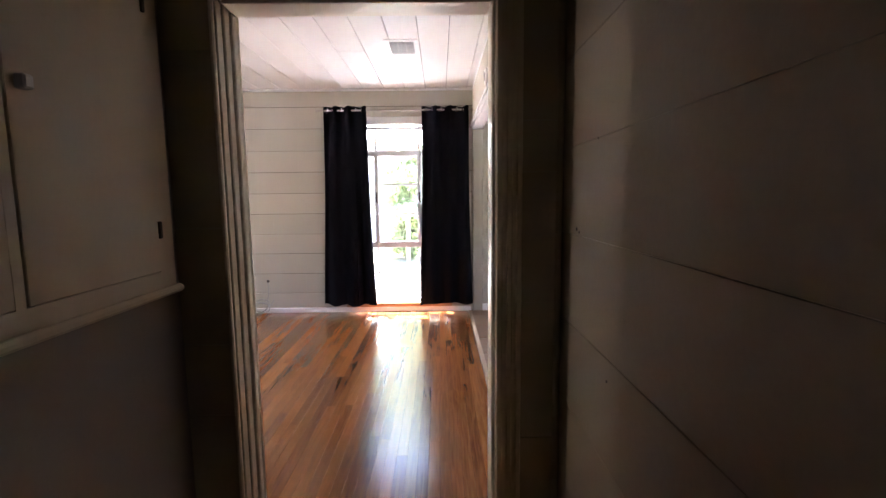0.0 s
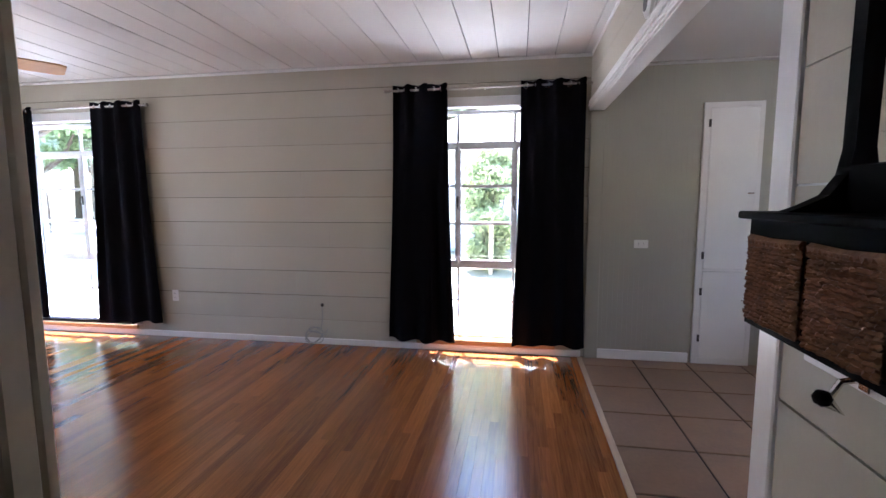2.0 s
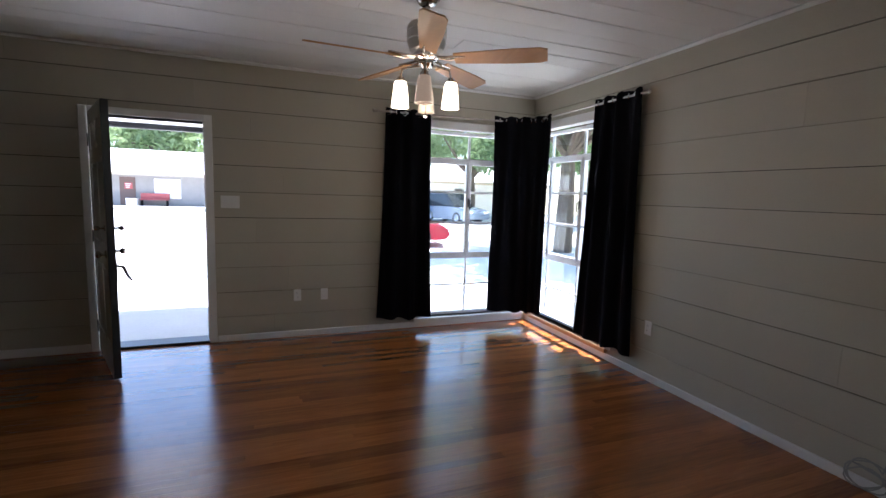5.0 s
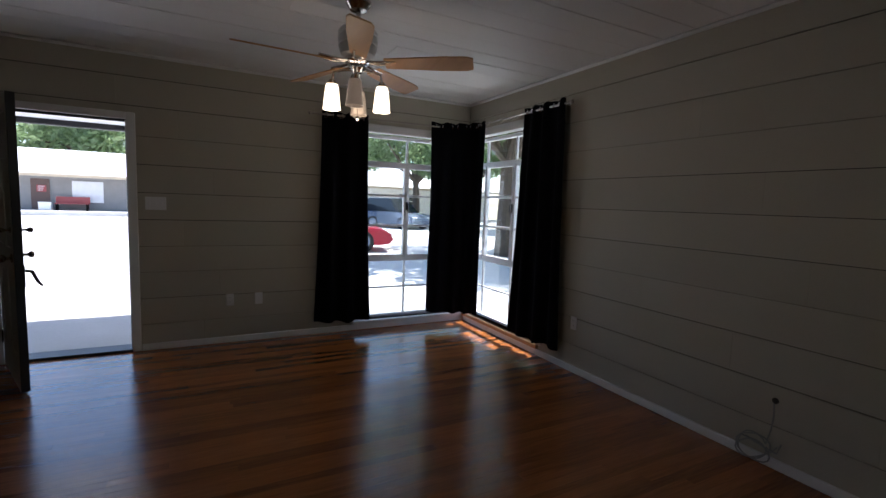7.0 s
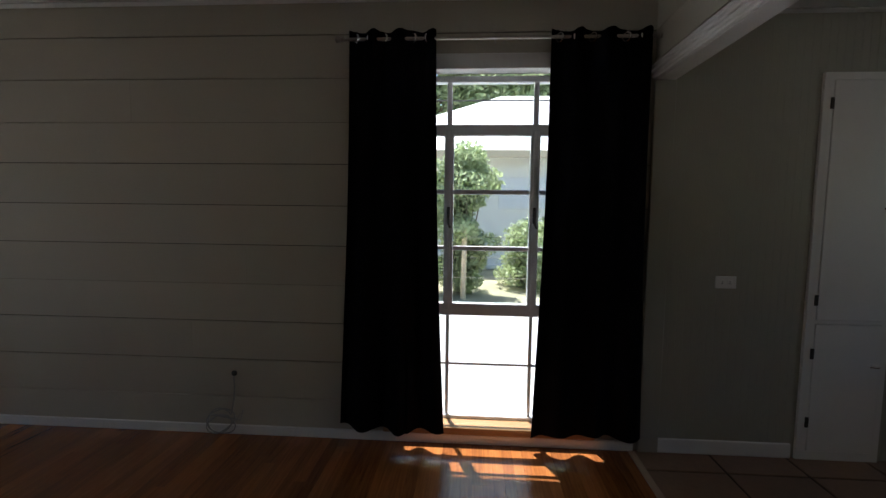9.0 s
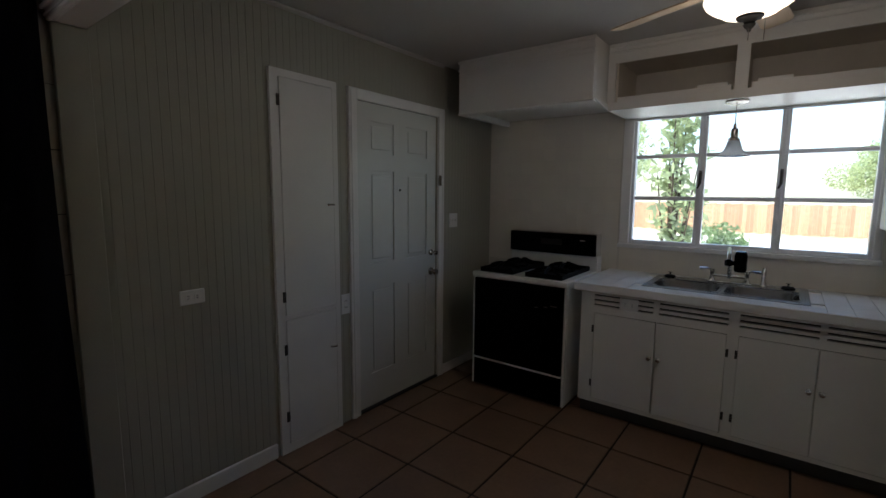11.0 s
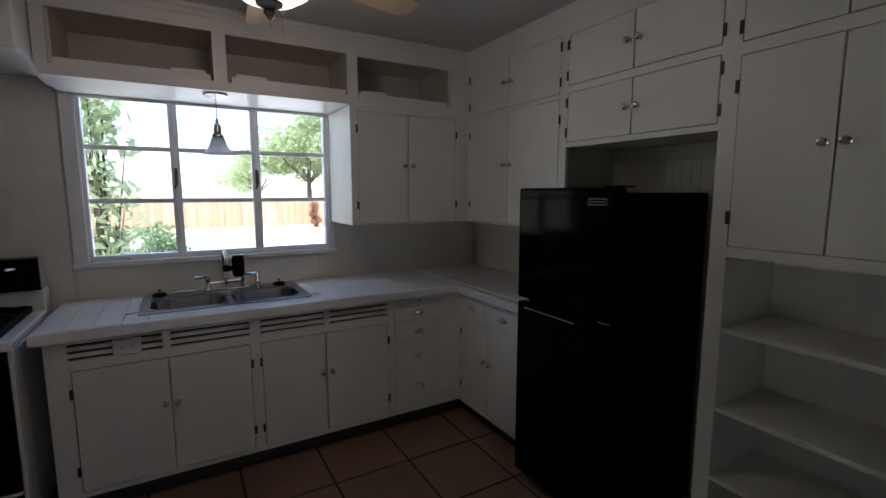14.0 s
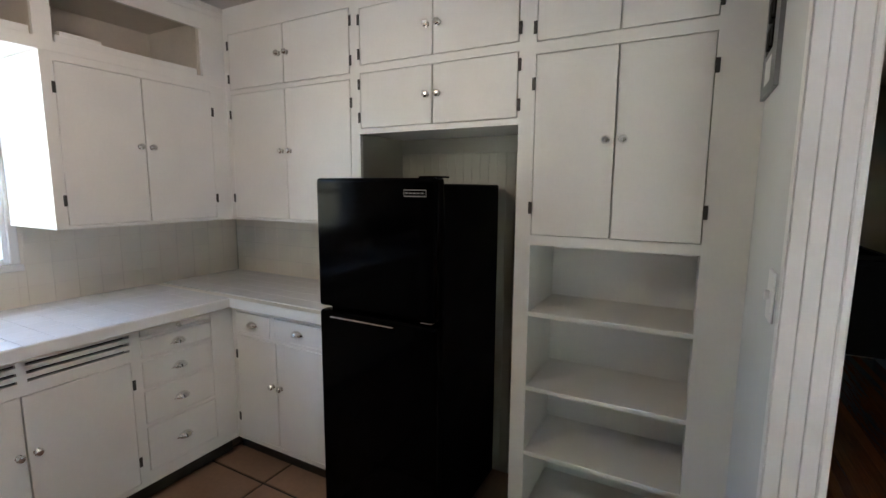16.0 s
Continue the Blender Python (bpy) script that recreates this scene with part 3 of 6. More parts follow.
# window heads, sills and reveals
trim("window_sill", "varnished wooden sill under the tall window", "sillwood", (-0.82, 0.44, N - 0.03, N + 0.155, 0.062, 0.108), category="window sill")
trim("window_sill", "varnished wooden sill under the corner window", "sillwood", (W + 0.02, -3.80, N - 0.03, N + 0.09, 0.062, 0.10), category="window sill")
trim("window_sill", "white painted sill under the street window", "trim", (W - 0.08, W + 0.03, 4.01, N - 0.035, 0.062, 0.10), category="window sill")
trim("trim_window_head", "white board over the tall window", "trim", (-0.86, 0.48, N - 0.016, N + 0.085, 2.20, 2.285))
trim("trim_window_head", "white board over the corner window", "trim", (W + 0.02, -3.76, N - 0.016, N + 0.085, 2.20, 2.285))
trim("trim_window_head", "white board over the street window", "trim", (W - 0.085, W + 0.016, 3.98, N - 0.02, 2.16, 2.245))
trim("trim_window_jamb", "white side casing of the tall window", "trim", (-0.86, -0.80, N - 0.016, N + 0.02, 0.10, 2.198), (0.42, 0.48, N - 0.016, N + 0.02, 0.10, 2.198))
trim("trim_window_reveal", "white painted window reveal", "trim", (-0.80, -0.788, N + 0.02, N + 0.09, 0.10, 2.198), (0.408, 0.42, N + 0.02, N + 0.09, 0.10, 2.198), (-3.832, -3.82, N + 0.02, N + 0.09, 0.10, 2.198), (W - 0.085, W - 0.02, 4.03, 4.042, 0.10, 2.158))
trim("trim_window_jamb", "white side casing of the corner windows", "trim", (-3.82, -3.76, N - 0.016, N + 0.02, 0.10, 2.198), (W - 0.02, W + 0.016, 3.97, 4.03, 0.10, 2.158))
# baseboards
trim("baseboard", "white painted baseboard", "trim", (W + 0.016, 0.665, N - 0.018, N, 0.0, 0.058), (0.70, 1.55, N - 0.018, N, 0.0, 0.085), (3.10, EX, N - 0.014, N, 0, 0.08), category="baseboard")
trim("baseboard", "white painted baseboard", "trim", (W, W + 0.016, 2.07, N, 0.0, 0.062), (W, W + 0.016, -1.7, 1.07, 0.0, 0.07), category="baseboard")
# front door frame
trim("trim_front_door", "off-white painted front door frame", "trim", (W - 0.03, W + 0.014, 2.0, 2.065, 0.0, 2.10), (W - 0.03, W + 0.014, 1.075, 1.14, 0.0, 2.10), (W - 0.03, W + 0.014, 1.14, 2.0, 2.04, 2.10), (W - 0.16, W - 0.031, 1.985, 2.0, 0.02, 2.04), (W - 0.16, W - 0.031, 1.14, 1.155, 0.02, 2.04))
trim("door_threshold", "dark metal door threshold", "doorblack", (W - 0.18, W + 0.01, 1.14, 2.0, 0.0, 0.022), category="threshold")
# header casing
trim("trim_header", "white moulded casing along the opening's header", "trim", (PX0 - 0.018, PX0, PY, N, 2.133, 2.225), (PX0 - 0.026, PX0 - 0.018, PY, N, 2.145, 2.157), (PX0 - 0.034, PX0 - 0.018, PY, N, 2.168, 2.184), (PX0 - 0.028, PX0 - 0.018, PY, N, 2.196, 2.215), (PX0, PX1 + 0.01, PY, N, 2.133, 2.157))
trim("pilaster", "greige board stop where the header meets the wall", "wall_k", (PX0 - 0.01, PX1 + 0.01, N - 0.022, N, 0.0, 2.132))
trim("trim_partition", "white casing on the partition's edge", "trim", (PX0 - 0.018, PX0, PY - 0.07, PY + 0.012, 0.0, 2.114))
trim("baseboard", "white baseboard of the partition", "trim", (PX1, PX1 + 0.014, 1.9, PY, 0, 0.09), category="baseboard")
trim("crown", "thin white moulding along the living room ceiling", "trim", (W, PX0, N - 0.03, N, H - 0.03, H), (W, W + 0.03, -1.7, N - 0.03, H - 0.03, H), (PX0 - 0.02, PX0, SY, N - 0.03, H - 0.025, H), bevel=0.012)
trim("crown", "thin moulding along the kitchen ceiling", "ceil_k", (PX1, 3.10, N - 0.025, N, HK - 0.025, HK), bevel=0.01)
trim("threshold_strip", "worn pale wooden strip between oak and tile", "stripwood", (0.635, 0.672, PY - 0.1, N - 0.02, -0.01, 0.008), category="threshold")
# doorway casing, hall side and jambs
for x0, x1, s in ((HD[0] - 0.085, HD[0] + 0.004, 1), (HD[1] - 0.004, HD[1] + 0.085, -1)):
    xa, xb = (x0, x1)
    o = xa if s == 1 else xb
    if s == 1:
        h = HD[0]
        trim("trim_doorway", "cream moulded jamb of the doorway", "trim_cream", (h - 0.012, h + 0.002, SY - 0.150, SY - 0.1305, 0, 2.019), (h, h + 0.006, SY - 0.130, SY - 0.105, 0, 2.019), (h, h + 0.003, SY - 0.1045, SY - 0.085, 0, 2.019),
             (h, h + 0.011, SY - 0.0845, SY - 0.055, 0, 2.019), (h, h + 0.007, SY - 0.0545, SY - 0.035, 0, 2.019), (h, h + 0.018, SY - 0.0345, SY - 0.0005, 0, 2.003), bevel=0.004)
        trim("trim_doorway", "cream casing of the doorway, living side", "trim_cream", (xa, h + 0.018, SY, SY + 0.018, 0, 2.10))
        continue
    trim("trim_doorway", "cream moulded casing of the doorway", "trim_cream", (xa, xb, SY - 0.138, SY - 0.12, 0, 2.10),
         (o, o + s * 0.02, SY - 0.150, SY - 0.138, 0, 2.10), (o + s * 0.032, o + s * 0.052, SY - 0.146, SY - 0.138, 0, 2.10), (o + s * 0.066, o + s * 0.085, SY - 0.142, SY - 0.138, 0, 2.03))
    trim("trim_doorway", "cream casing of the doorway, living side", "trim_cream", (xa, xb, SY, SY + 0.018, 0, 2.10))
trim("trim_doorway", "cream head casing and jamb liners", "trim_cream", (HD[0], HD[1], SY - 0.138, SY - 0.12, 2.02, 2.10), (HD[0] + 0.0185, HD[1] - 0.0045, SY, SY + 0.018, 2.02, 2.10), (HD[1] - 0.016, HD[1], SY - 0.119, SY - 0.001, 0, 2.02), (HD[0] + 0.017, HD[1] - 0.017, SY - 0.119, SY - 0.001, 2.004, 2.02))

# planked living ceiling: one mesh of long boards with uneven joints
bm = bmesh.new()
rnd = random.Random(4)
x = W
while x < PX0 - 0.02:
    w = 0.235
    x1 = min(x + w, PX0)
    s0 = -1.7 if x < -0.9 else SY
    ys = [s0, SY + rnd.uniform(0.8, 3.0), N] if rnd.random() < 0.5 else [s0, N]
    for a, b in zip(ys, ys[1:]):
        g = rnd.choice((0.0015, 0.0025, 0.0035))
        zz = H + rnd.uniform(-0.001, 0.002)
        box(bm, x + g, x1 - g, a + 0.0008, b - 0.0008, zz, zz + 0.02, 0.0015)
    x = x1
# sheet added above the boards so that the open joints come out dark
structure("ceiling_lath", B(W - 0.012, PX0, -1.7, N + 0.012, H + 0.03, H + 0.1), "groove", "added dark sheet that blackens the open ceiling joints", "ceiling")
structure("ceiling_living", bm, "ceil", "white painted plank ceiling with fine open joints", "ceiling")

# unseen roof added over everything, so that no light falls in from above
structure("roof", slab(bmesh.new(), W - 0.75, EX + 0.7, -2.2, N + 0.75, [], 2.9, 3.0, XY), "roofwhite", "added roof slab with wide eaves, out of view, that keeps light out", "roof")
structure("porch_roof", B(W - 2.2, W - 0.3, 0.0, 3.2, 2.24, 2.32, 0.01), "roofwhite", "shallow porch roof over the front door", "porch roof")
trim("porch_gutter", "dark gutter along the porch roof", "doorblack", (W - 2.26, W - 2.2, 0.0, 3.2, 2.17, 2.25), bevel=0.012, category="gutter")
trim("door_weatherstrip", "black weather strip under the front door head", "doorblack", (W - 0.075, W - 0.045, 1.155, 1.985, 2.022, 2.04), category="weather strip")

# ---- living room things ----
def curtain(name, label, p0, p1, z0, z1, folds=6, group="black curtains", spread=0.0, seed=1, via=None):
    """A heavy grommet curtain between two plan points, with soft folds and a slightly uneven hem; spread widens it at the foot."""
    r = random.Random(seed)
    a, b = Vector((*p0, 0)), Vector((*p1, 0))
    L = (b - a).length
    d = (b - a) / L
    nrm = Vector((-d.y, d.x, 0))
    t = thing(name, label, "curtain", group)
    bm = bmesh.new()
    nu, nv = folds * 10, 22
    ph = [r.uniform(-0.35, 0.35) for _ in range(folds + 2)]
    grid = []
    for j in range(nv + 1):
        v = j / nv
        row = []
        for i in range(nu + 1):
            u = i / nu
            k = u * folds
            amp = 0.020 + 0.016 * v + 0.008 * math.sin(5 * v + ph[int(k)] * 6)
            off = amp * math.sin(2 * math.pi * k + ph[int(k)] * v * 1.5)
            along = (u + (u - 0.5) * spread * v) * L + 0.01 * math.sin(9 * u + 4 * v)
            hem = z0 + 0.012 * math.sin(5 * u + seed) + 0.008 * math.sin(2 * math.pi * k * 0.8 + seed)
            top = z1 + 0.009 * math.cos(2 * math.pi * k) - 0.007 * max(0, math.sin(4 * math.pi * k + 1))
            z = top + (hem - top) * v
            if via:
                q = min(1, max(0, along / L))
                c = Vector((*via, 0))
                base = a * (1 - q) ** 2 + c * 2 * q * (1 - q) + b * q * q
                tg = ((c - a) * (1 - q) + (b - c) * q).normalized()
                row.append(base + Vector((-tg.y, tg.x, 0)) * off * 0.7 + Vector((0, 0, z)))
            else:
                row.append(a + d * along + nrm * off + Vector((0, 0, z)))
        grid.append(row)
    fr = [[bm.verts.new(p + nrm * 0.0025) for p in row] for row in grid]
    bk = [[bm.verts.new(p - nrm * 0.0025) for p in row] for row in grid]
    for j in range(nv):
        for i in range(nu):
            bm.faces.new((fr[j][i], fr[j][i + 1], fr[j + 1][i + 1], fr[j + 1][i]))
            bm.faces.new((bk[j][i], bk[j + 1][i], bk[j + 1][i + 1], bk[j][i + 1]))
    for j in range(nv):
        for i in (0, nu):
            bm.faces.new((fr[j][i], fr[j + 1][i], bk[j + 1][i], bk[j][i]))
    for i in range(nu):
        for j in (0, nv):
            bm.faces.new((fr[j][i], fr[j][i + 1], bk[j][i + 1], bk[j][i]))
    part("cloth", bm, "curtain", t, smooth=True)
    # stiff header band and rings
    for i in range(folds * 2):
        u = (i + 0.5) / (folds * 2)
        c = a + d * u * L + Vector((0, 0, z1 - 0.045))
        if via:
            c = a * (1 - u) ** 2 + Vector((*via, 0)) * 2 * u * (1 - u) + b * u * u + Vector((0, 0, z1 - 0.045))
        bm = bmesh.new()
        ang = math.atan2(d.y, d.x) + (0.9 if i % 2 else -0.9)
        ring = []
        for q in range(12):
            w = 2 * math.pi * q / 12
            ring.append(c + Vector((math.cos(ang) * math.cos(w), math.sin(ang) * math.cos(w), math.sin(w))) * 0.024)
        tube(bm, ring, 0.005, 6, closed=True)
        part("grommet", bm, "chrome", t, smooth=True)
    return t


def rod(name, label, pts, group="curtain rods", brackets=()):
    t = thing(name, label, "curtain rod", group)
    part("bar", tube(bmesh.new(), pts, 0.009, 10), "rodmetal", t, smooth=True)
    for e, o in ((pts[0], pts[1]), (pts[-1], pts[-2])):
        d = (Vector(e) - Vector(o)).normalized()
        m = Matrix.Translation(e) @ d.to_track_quat("Z", "Y").to_matrix().to_4x4()
        part("finial", lathe(bmesh.new(), [(0, -0.005), (0.014, 0), (0.015, 0.01), (0.010, 0.016), (0.017, 0.03), (0.018, 0.045), (0, 0.055)], m, 12), "rodmetal", t, smooth=True)
    for (x, y, z), n in brackets:
        bm = bmesh.new()
        tube(bm, [(x, y, z), (x + n[0], y + n[1], z)], 0.005, 6)
        part("bracket", bm, "rodmetal", t)
    return t


RY, RX, RZ = N - 0.075, W + 0.075, 2.345
rod("curtain_rod", "slim metal curtain rod over the tall window", [(-1.03, RY, RZ), (0.665, RY, RZ)], brackets=[((-1.0, RY, RZ), (0, 0.075)), ((-0.19, RY, RZ), (0, 0.075))])
rod("curtain_rod", "slim metal curtain rod over the corner window", [(W + 0.10, RY, 2.315), (-3.50, RY, 2.315)], brackets=[((-3.56, RY, 2.315), (0, 0.075))])
rod("curtain_rod", "slim metal curtain rod over the street window", [(RX, 3.56, 2.27), (RX, N - 0.10, 2.29)], brackets=[((RX, 3.62, 2.27), (-0.075, 0))])
curtain("curtain", "black grommet curtain beside the tall window", (-1.00, RY), (-0.52, RY), 0.10, 2.39, 3, spread=0.28, seed=2)
curtain("curtain", "wide black grommet curtain beside the kitchen opening", (0.11, RY), (0.64, RY), 0.10, 2.385, 3, spread=0.16, seed=5)
curtain("curtain", "black grommet curtain at the end of the corner window", (-4.10, RY), (-3.54, RY), 0.15, 2.36, 3, spread=0.3, seed=3)
curtain("curtain", "black grommet curtain of the street window", (RX, 3.64), (RX, 4.12), 0.13, 2.31, 3, spread=0.25, seed=8)
curtain("curtain", "black grommet curtain filling the corner between two windows", (RX, 4.86), (-4.79, RY), 0.15, 2.335, 4, seed=9, via=(W + 0.10, N - 0.10))


# ceiling fan with its light kit
fan = thing("ceiling_fan", "nickel ceiling fan, five maple blades, four lit glass shades", "ceiling fan", at=(-3.24, 3.41, 0))
part("canopy", lathe(bmesh.new(), [(0.0, 2.60), (0.075, 2.60), (0.075, 2.585), (0.05, 2.55), (0.02, 2.54), (0, 2.54)]), "nickel", fan, smooth=True)
part("downrod", lathe(bmesh.new(), [(0.014, 2.45), (0.014, 2.55)], n=12), "nickel", fan, smooth=True)
part("motor_housing", lathe(bmesh.new(), [(0, 2.475), (0.04, 2.475), (0.05, 2.455), (0.105, 2.44), (0.118, 2.42), (0.118, 2.405), (0.112, 2.40), (0.118, 2.395), (0.118, 2.35), (0.112, 2.345), (0.115, 2.335), (0.10, 2.29), (0.075, 2.275), (0, 2.275)], n=32), "satin", fan, smooth=True)
part("hub", lathe(bmesh.new(), [(0, 2.275), (0.075, 2.275), (0.082, 2.255), (0.07, 2.24), (0.045, 2.23), (0.05, 2.215), (0.03, 2.19), (0, 2.19)], n=24), "chrome", fan, smooth=True)
for k in range(5):
    a = radians(56 + 72 * k)
    m = Matrix.Rotation(a, 4, "Z")
    pitch = Matrix.Rotation(radians(-16), 4, "X")
    bm = bmesh.new()
    outline = []
    for i in range(15):
        s = i / 14
        half = 0.048 + 0.020 * min(1, s * 1.6)
        if s > 0.92:
            half *= math.sqrt(max(0.0, 1 - ((s - 0.92) / 0.085) ** 2)) * 0.35 + 0.65
        outline.append((0.17 + 0.53 * s, half))
    pts = [(x, h) for x, h in outline] + [(x, -h) for x, h in reversed(outline)]
    top = [bm.verts.new(m @ (pitch @ Vector((x, y, 0.004)) + Vector((0, 0, 2.245)))) for x, y in pts]
    bot = [bm.verts.new(m @ (pitch @ Vector((x, y, -0.004)) + Vector((0, 0, 2.245)))) for x, y in pts]
    bm.faces.new(top)
    bm.faces.new(bot[::-1])
    for i in range(len(pts)):
        j = (i + 1) % len(pts)
        bm.faces.new((top[i], bot[i], bot[j], top[j]))
    part("blade", bm, "bladewood", fan)
    bm = bmesh.new()
    for sy in (-0.022, 0.022):
        tube(bm, [m @ Vector((0.07, sy * 0.5, 2.252)), m @ Vector((0.13, sy * 1.2, 2.245)), m @ Vector((0.24, sy, 2.252))], 0.008, 6)
    box(bm, -0.02, 0.02, -0.02, 0.02, -0.005, 0.005, 0.002)
    bmesh.ops.transform(bm, matrix=m @ Matrix.Translation((0.20, 0, 2.252)), verts=bm.verts[-24:])
    part("blade_iron", bm, "nickel", fan)
for k in range(4):
    a = radians(68.5 + 90 * k)
    c, s = math.cos(a), math.sin(a)
    bm = tube(bmesh.new(), [(0.03 * c, 0.03 * s, 2.205), (0.09 * c, 0.09 * s, 2.20), (0.14 * c, 0.14 * s, 2.185), (0.15 * c, 0.15 * s, 2.13)], 0.007, 8)
    part("arm", bm, "nickel", fan, smooth=True)
    mm = Matrix.Translation((0.15 * c, 0.15 * s, 0))
    part("socket_cap", lathe(bmesh.new(), [(0, 2.145), (0.018, 2.14), (0.03, 2.115), (0, 2.113)], mm, 14), "nickel", fan, smooth=True)
    part("shade", lathe(bmesh.new(), [(0.034, 2.113), (0.04, 2.09), (0.053, 1.965), (0.049, 1.965), (0.036, 2.088), (0.0, 2.10)], mm, 22), "shade_glow" if k in (0, 2) else "shade_dim", fan, smooth=True)
part("pull_chain", tube(bmesh.new(), [(0.01, 0, 2.19), (0.01, 0, 1.93)], 0.002, 5), "nickel", fan)
part("chain_ball", lathe(bmesh.new(), [(0, 1.905), (0.011, 1.915), (0.012, 1.925), (0, 1.937)], Matrix.Translation((0.01, 0, 0)), 10), "chrome", fan, smooth=True)
lamp = new("fan_lamp", bpy.data.lights.new("fan_lamp", "POINT"))
lamp.location, lamp.data.energy, lamp.data.color, lamp.data.shadow_soft_size = (-3.24, 3.41, 1.90), 0.8, (1, 0.80, 0.58), 0.08

# ceiling register
vent = thing("ceiling_vent", "white stamped metal ceiling register with dark slots", "air vent", at=(0.01, 3.96, H))
part("frame", slab(bmesh.new(), -0.135, 0.135, -0.185, 0.185, [(-0.10, 0.10, -0.15, 0.15)], -0.008, -0.001, XY), "trim", vent)
part("backing", B(-0.10, 0.10, -0.15, 0.15, -0.0025, -0.0005), "darkslot", vent)
for i in range(19):
    y = -0.148 + 0.0158 * i
    part("slat", B(-0.099, 0.099, y, y + 0.004, -0.006, -0.003, 0.0008), "trim", vent)
for x in (-0.033, 0.033):
    part("crossbar", B(x - 0.003, x + 0.003, -0.15, 0.15, -0.010, -0.0081, 0.001), "trim", vent)

det = thing("smoke_detector", "round white smoke detector high on the header", "smoke detector", at=(PX0 - 0.010, 3.60, 2.268))
part("base", lathe(bmesh.new(), [(0, 0), (0.072, 0), (0.072, -0.012), (0, -0.012)], Matrix.Rotation(radians(90), 4, "Y"), 28), "plastic", det, smooth=True)
part("cover", lathe(bmesh.new(), [(0, -0.036), (0.045, -0.036), (0.062, -0.028), (0.066, -0.0125), (0, -0.0125)], Matrix.Rotation(radians(90), 4, "Y"), 28), "plastic", det, smooth=True)
part("sensor_grille", lathe(bmesh.new(), [(0.028, -0.0385), (0.034, -0.0385), (0.034, -0.036), (0.028, -0.036)], Matrix.Rotation(radians(90), 4, "Y"), 20), "hinge", det)


def plate(name, label, center, axis, wide, high, kind="outlet", category="outlet", sideways=False):
    """A wall plate lying on a wall; axis is the wall's outward normal."""
    t = thing(name, label, category, at=center)
    n = Vector(axis)
    side = Vector((n.y, -n.x, 0))
    m = Matrix(((side.x, 0, n.x, 0), (side.y, 0, n.y, 0), (0, 1, 0, 0), (0, 0, 0, 1)))

    def pb(nm, u0, u1, v0, v1, w0, w1, mat, bev=0.0015):
        bm = B(u0, u1, v0, v1, w0, w1, bev)
        bmesh.ops.transform(bm, matrix=m, verts=bm.verts)
        part(nm, bm, mat, t)
    pb("cover_plate", -wide / 2, wide / 2, -high / 2, high / 2, 0.0, 0.007, "plastic", 0.003)
    if kind == "outlet":
        for s in (-1, 1):
            cu, cv = (s * 0.021, 0) if sideways else (0, s * 0.021)
            pb("socket", cu - 0.014, cu + 0.014, cv - 0.014, cv + 0.014, 0.0072, 0.009, "plastic", 0.003)
            for q in (-1, 1):
                du, dv = (0, q * 0.006) if sideways else (q * 0.006, 0)
                pb("slot", cu + du - 0.0015 * (1 if not sideways else 3), cu + du + 0.0015 * (1 if not sideways else 3), cv + dv - 0.0045 * (1 if not sideways else 0.33), cv + dv + 0.0045 * (1 if not sideways else 0.33), 0.0085, 0.0095, "darkslot", 0)
    else:
        k = max(1, round(wide / 0.055) - 0) if wide > 0.09 else 1
        for i in range(k):
            cu = (i - (k - 1) / 2) * 0.046
            pb("toggle", cu - 0.005, cu + 0.005, -0.010, 0.012, 0.0072, 0.017, "plastic", 0.002)
    return t


plate("wall_outlet", "ivory duplex outlet low on the board wall", (-3.345, N, 0.43), (0, -1, 0), 0.07, 0.115)
plate("wall_outlet", "white duplex outlet low on the street wall", (W, 2.79, 0.42), (1, 0, 0), 0.07, 0.115)
plate("cable_jack", "white wall jack beside an outlet", (W, 3.05, 0.42), (1, 0, 0), 0.07, 0.115, kind="switch", category="wall jack")
plate("light_switch", "white multi-gang switch plate by the front door", (W, 2.20, 1.33), (1, 0, 0), 0.16, 0.115, kind="switch", category="light switch")
plate("wall_outlet", "white outlet mounted sideways on greige beadboard", (1.137, N, 1.015), (0, -1, 0), 0.115, 0.07, sideways=True)
plate("light_switch", "white double switch beside the back door", (3.25, N, 1.29), (0, -1, 0), 0.115, 0.115, kind="switch", category="light switch")
plate("wall_outlet", "white outlet between cupboard and back door", (2.075, N, 0.80), (0, -1, 0), 0.075, 0.13)

# cable that comes out of the wall and hangs in a coil
plug = thing("cable_grommet", "dark round cable grommet low on the board wall", "cable outlet", at=(-1.756, N, 0.385))
part("ring", lathe(bmesh.new(), [(0, 0), (0.017, 0), (0.017, 0.006), (0.008, 0.012), (0, 0.012)], Matrix.Rotation(radians(90), 4, "X"), 14), "hinge", plug, smooth=True)
cab = thing("coiled_cable", "loose grey cable hanging in a small coil by the baseboard", "cable", at=(-1.80, N, 0))
pts = [(0.044, -0.012, 0.37), (0.050, -0.016, 0.30), (0.046, -0.02, 0.22)]
for i in range(64):
    a = i / 64 * 2 * math.pi * 3.3
    r = 0.075 + 0.012 * math.sin(i * 0.7)
    pts.append((-0.03 + r * 1.1 * math.cos(a + 0.7), -0.035 - 0.018 * math.sin(a * 0.31) - i * 0.0004, 0.088 + r * 0.9 * math.sin(a + 0.7) + 0.02 * math.sin(i * 0.2)))
pts += [(0.09, -0.03, 0.10), (0.105, -0.025, 0.16)]
part("loop", tube(bmesh.new(), pts, 0.0042, 6), "cable", cab, smooth=True)
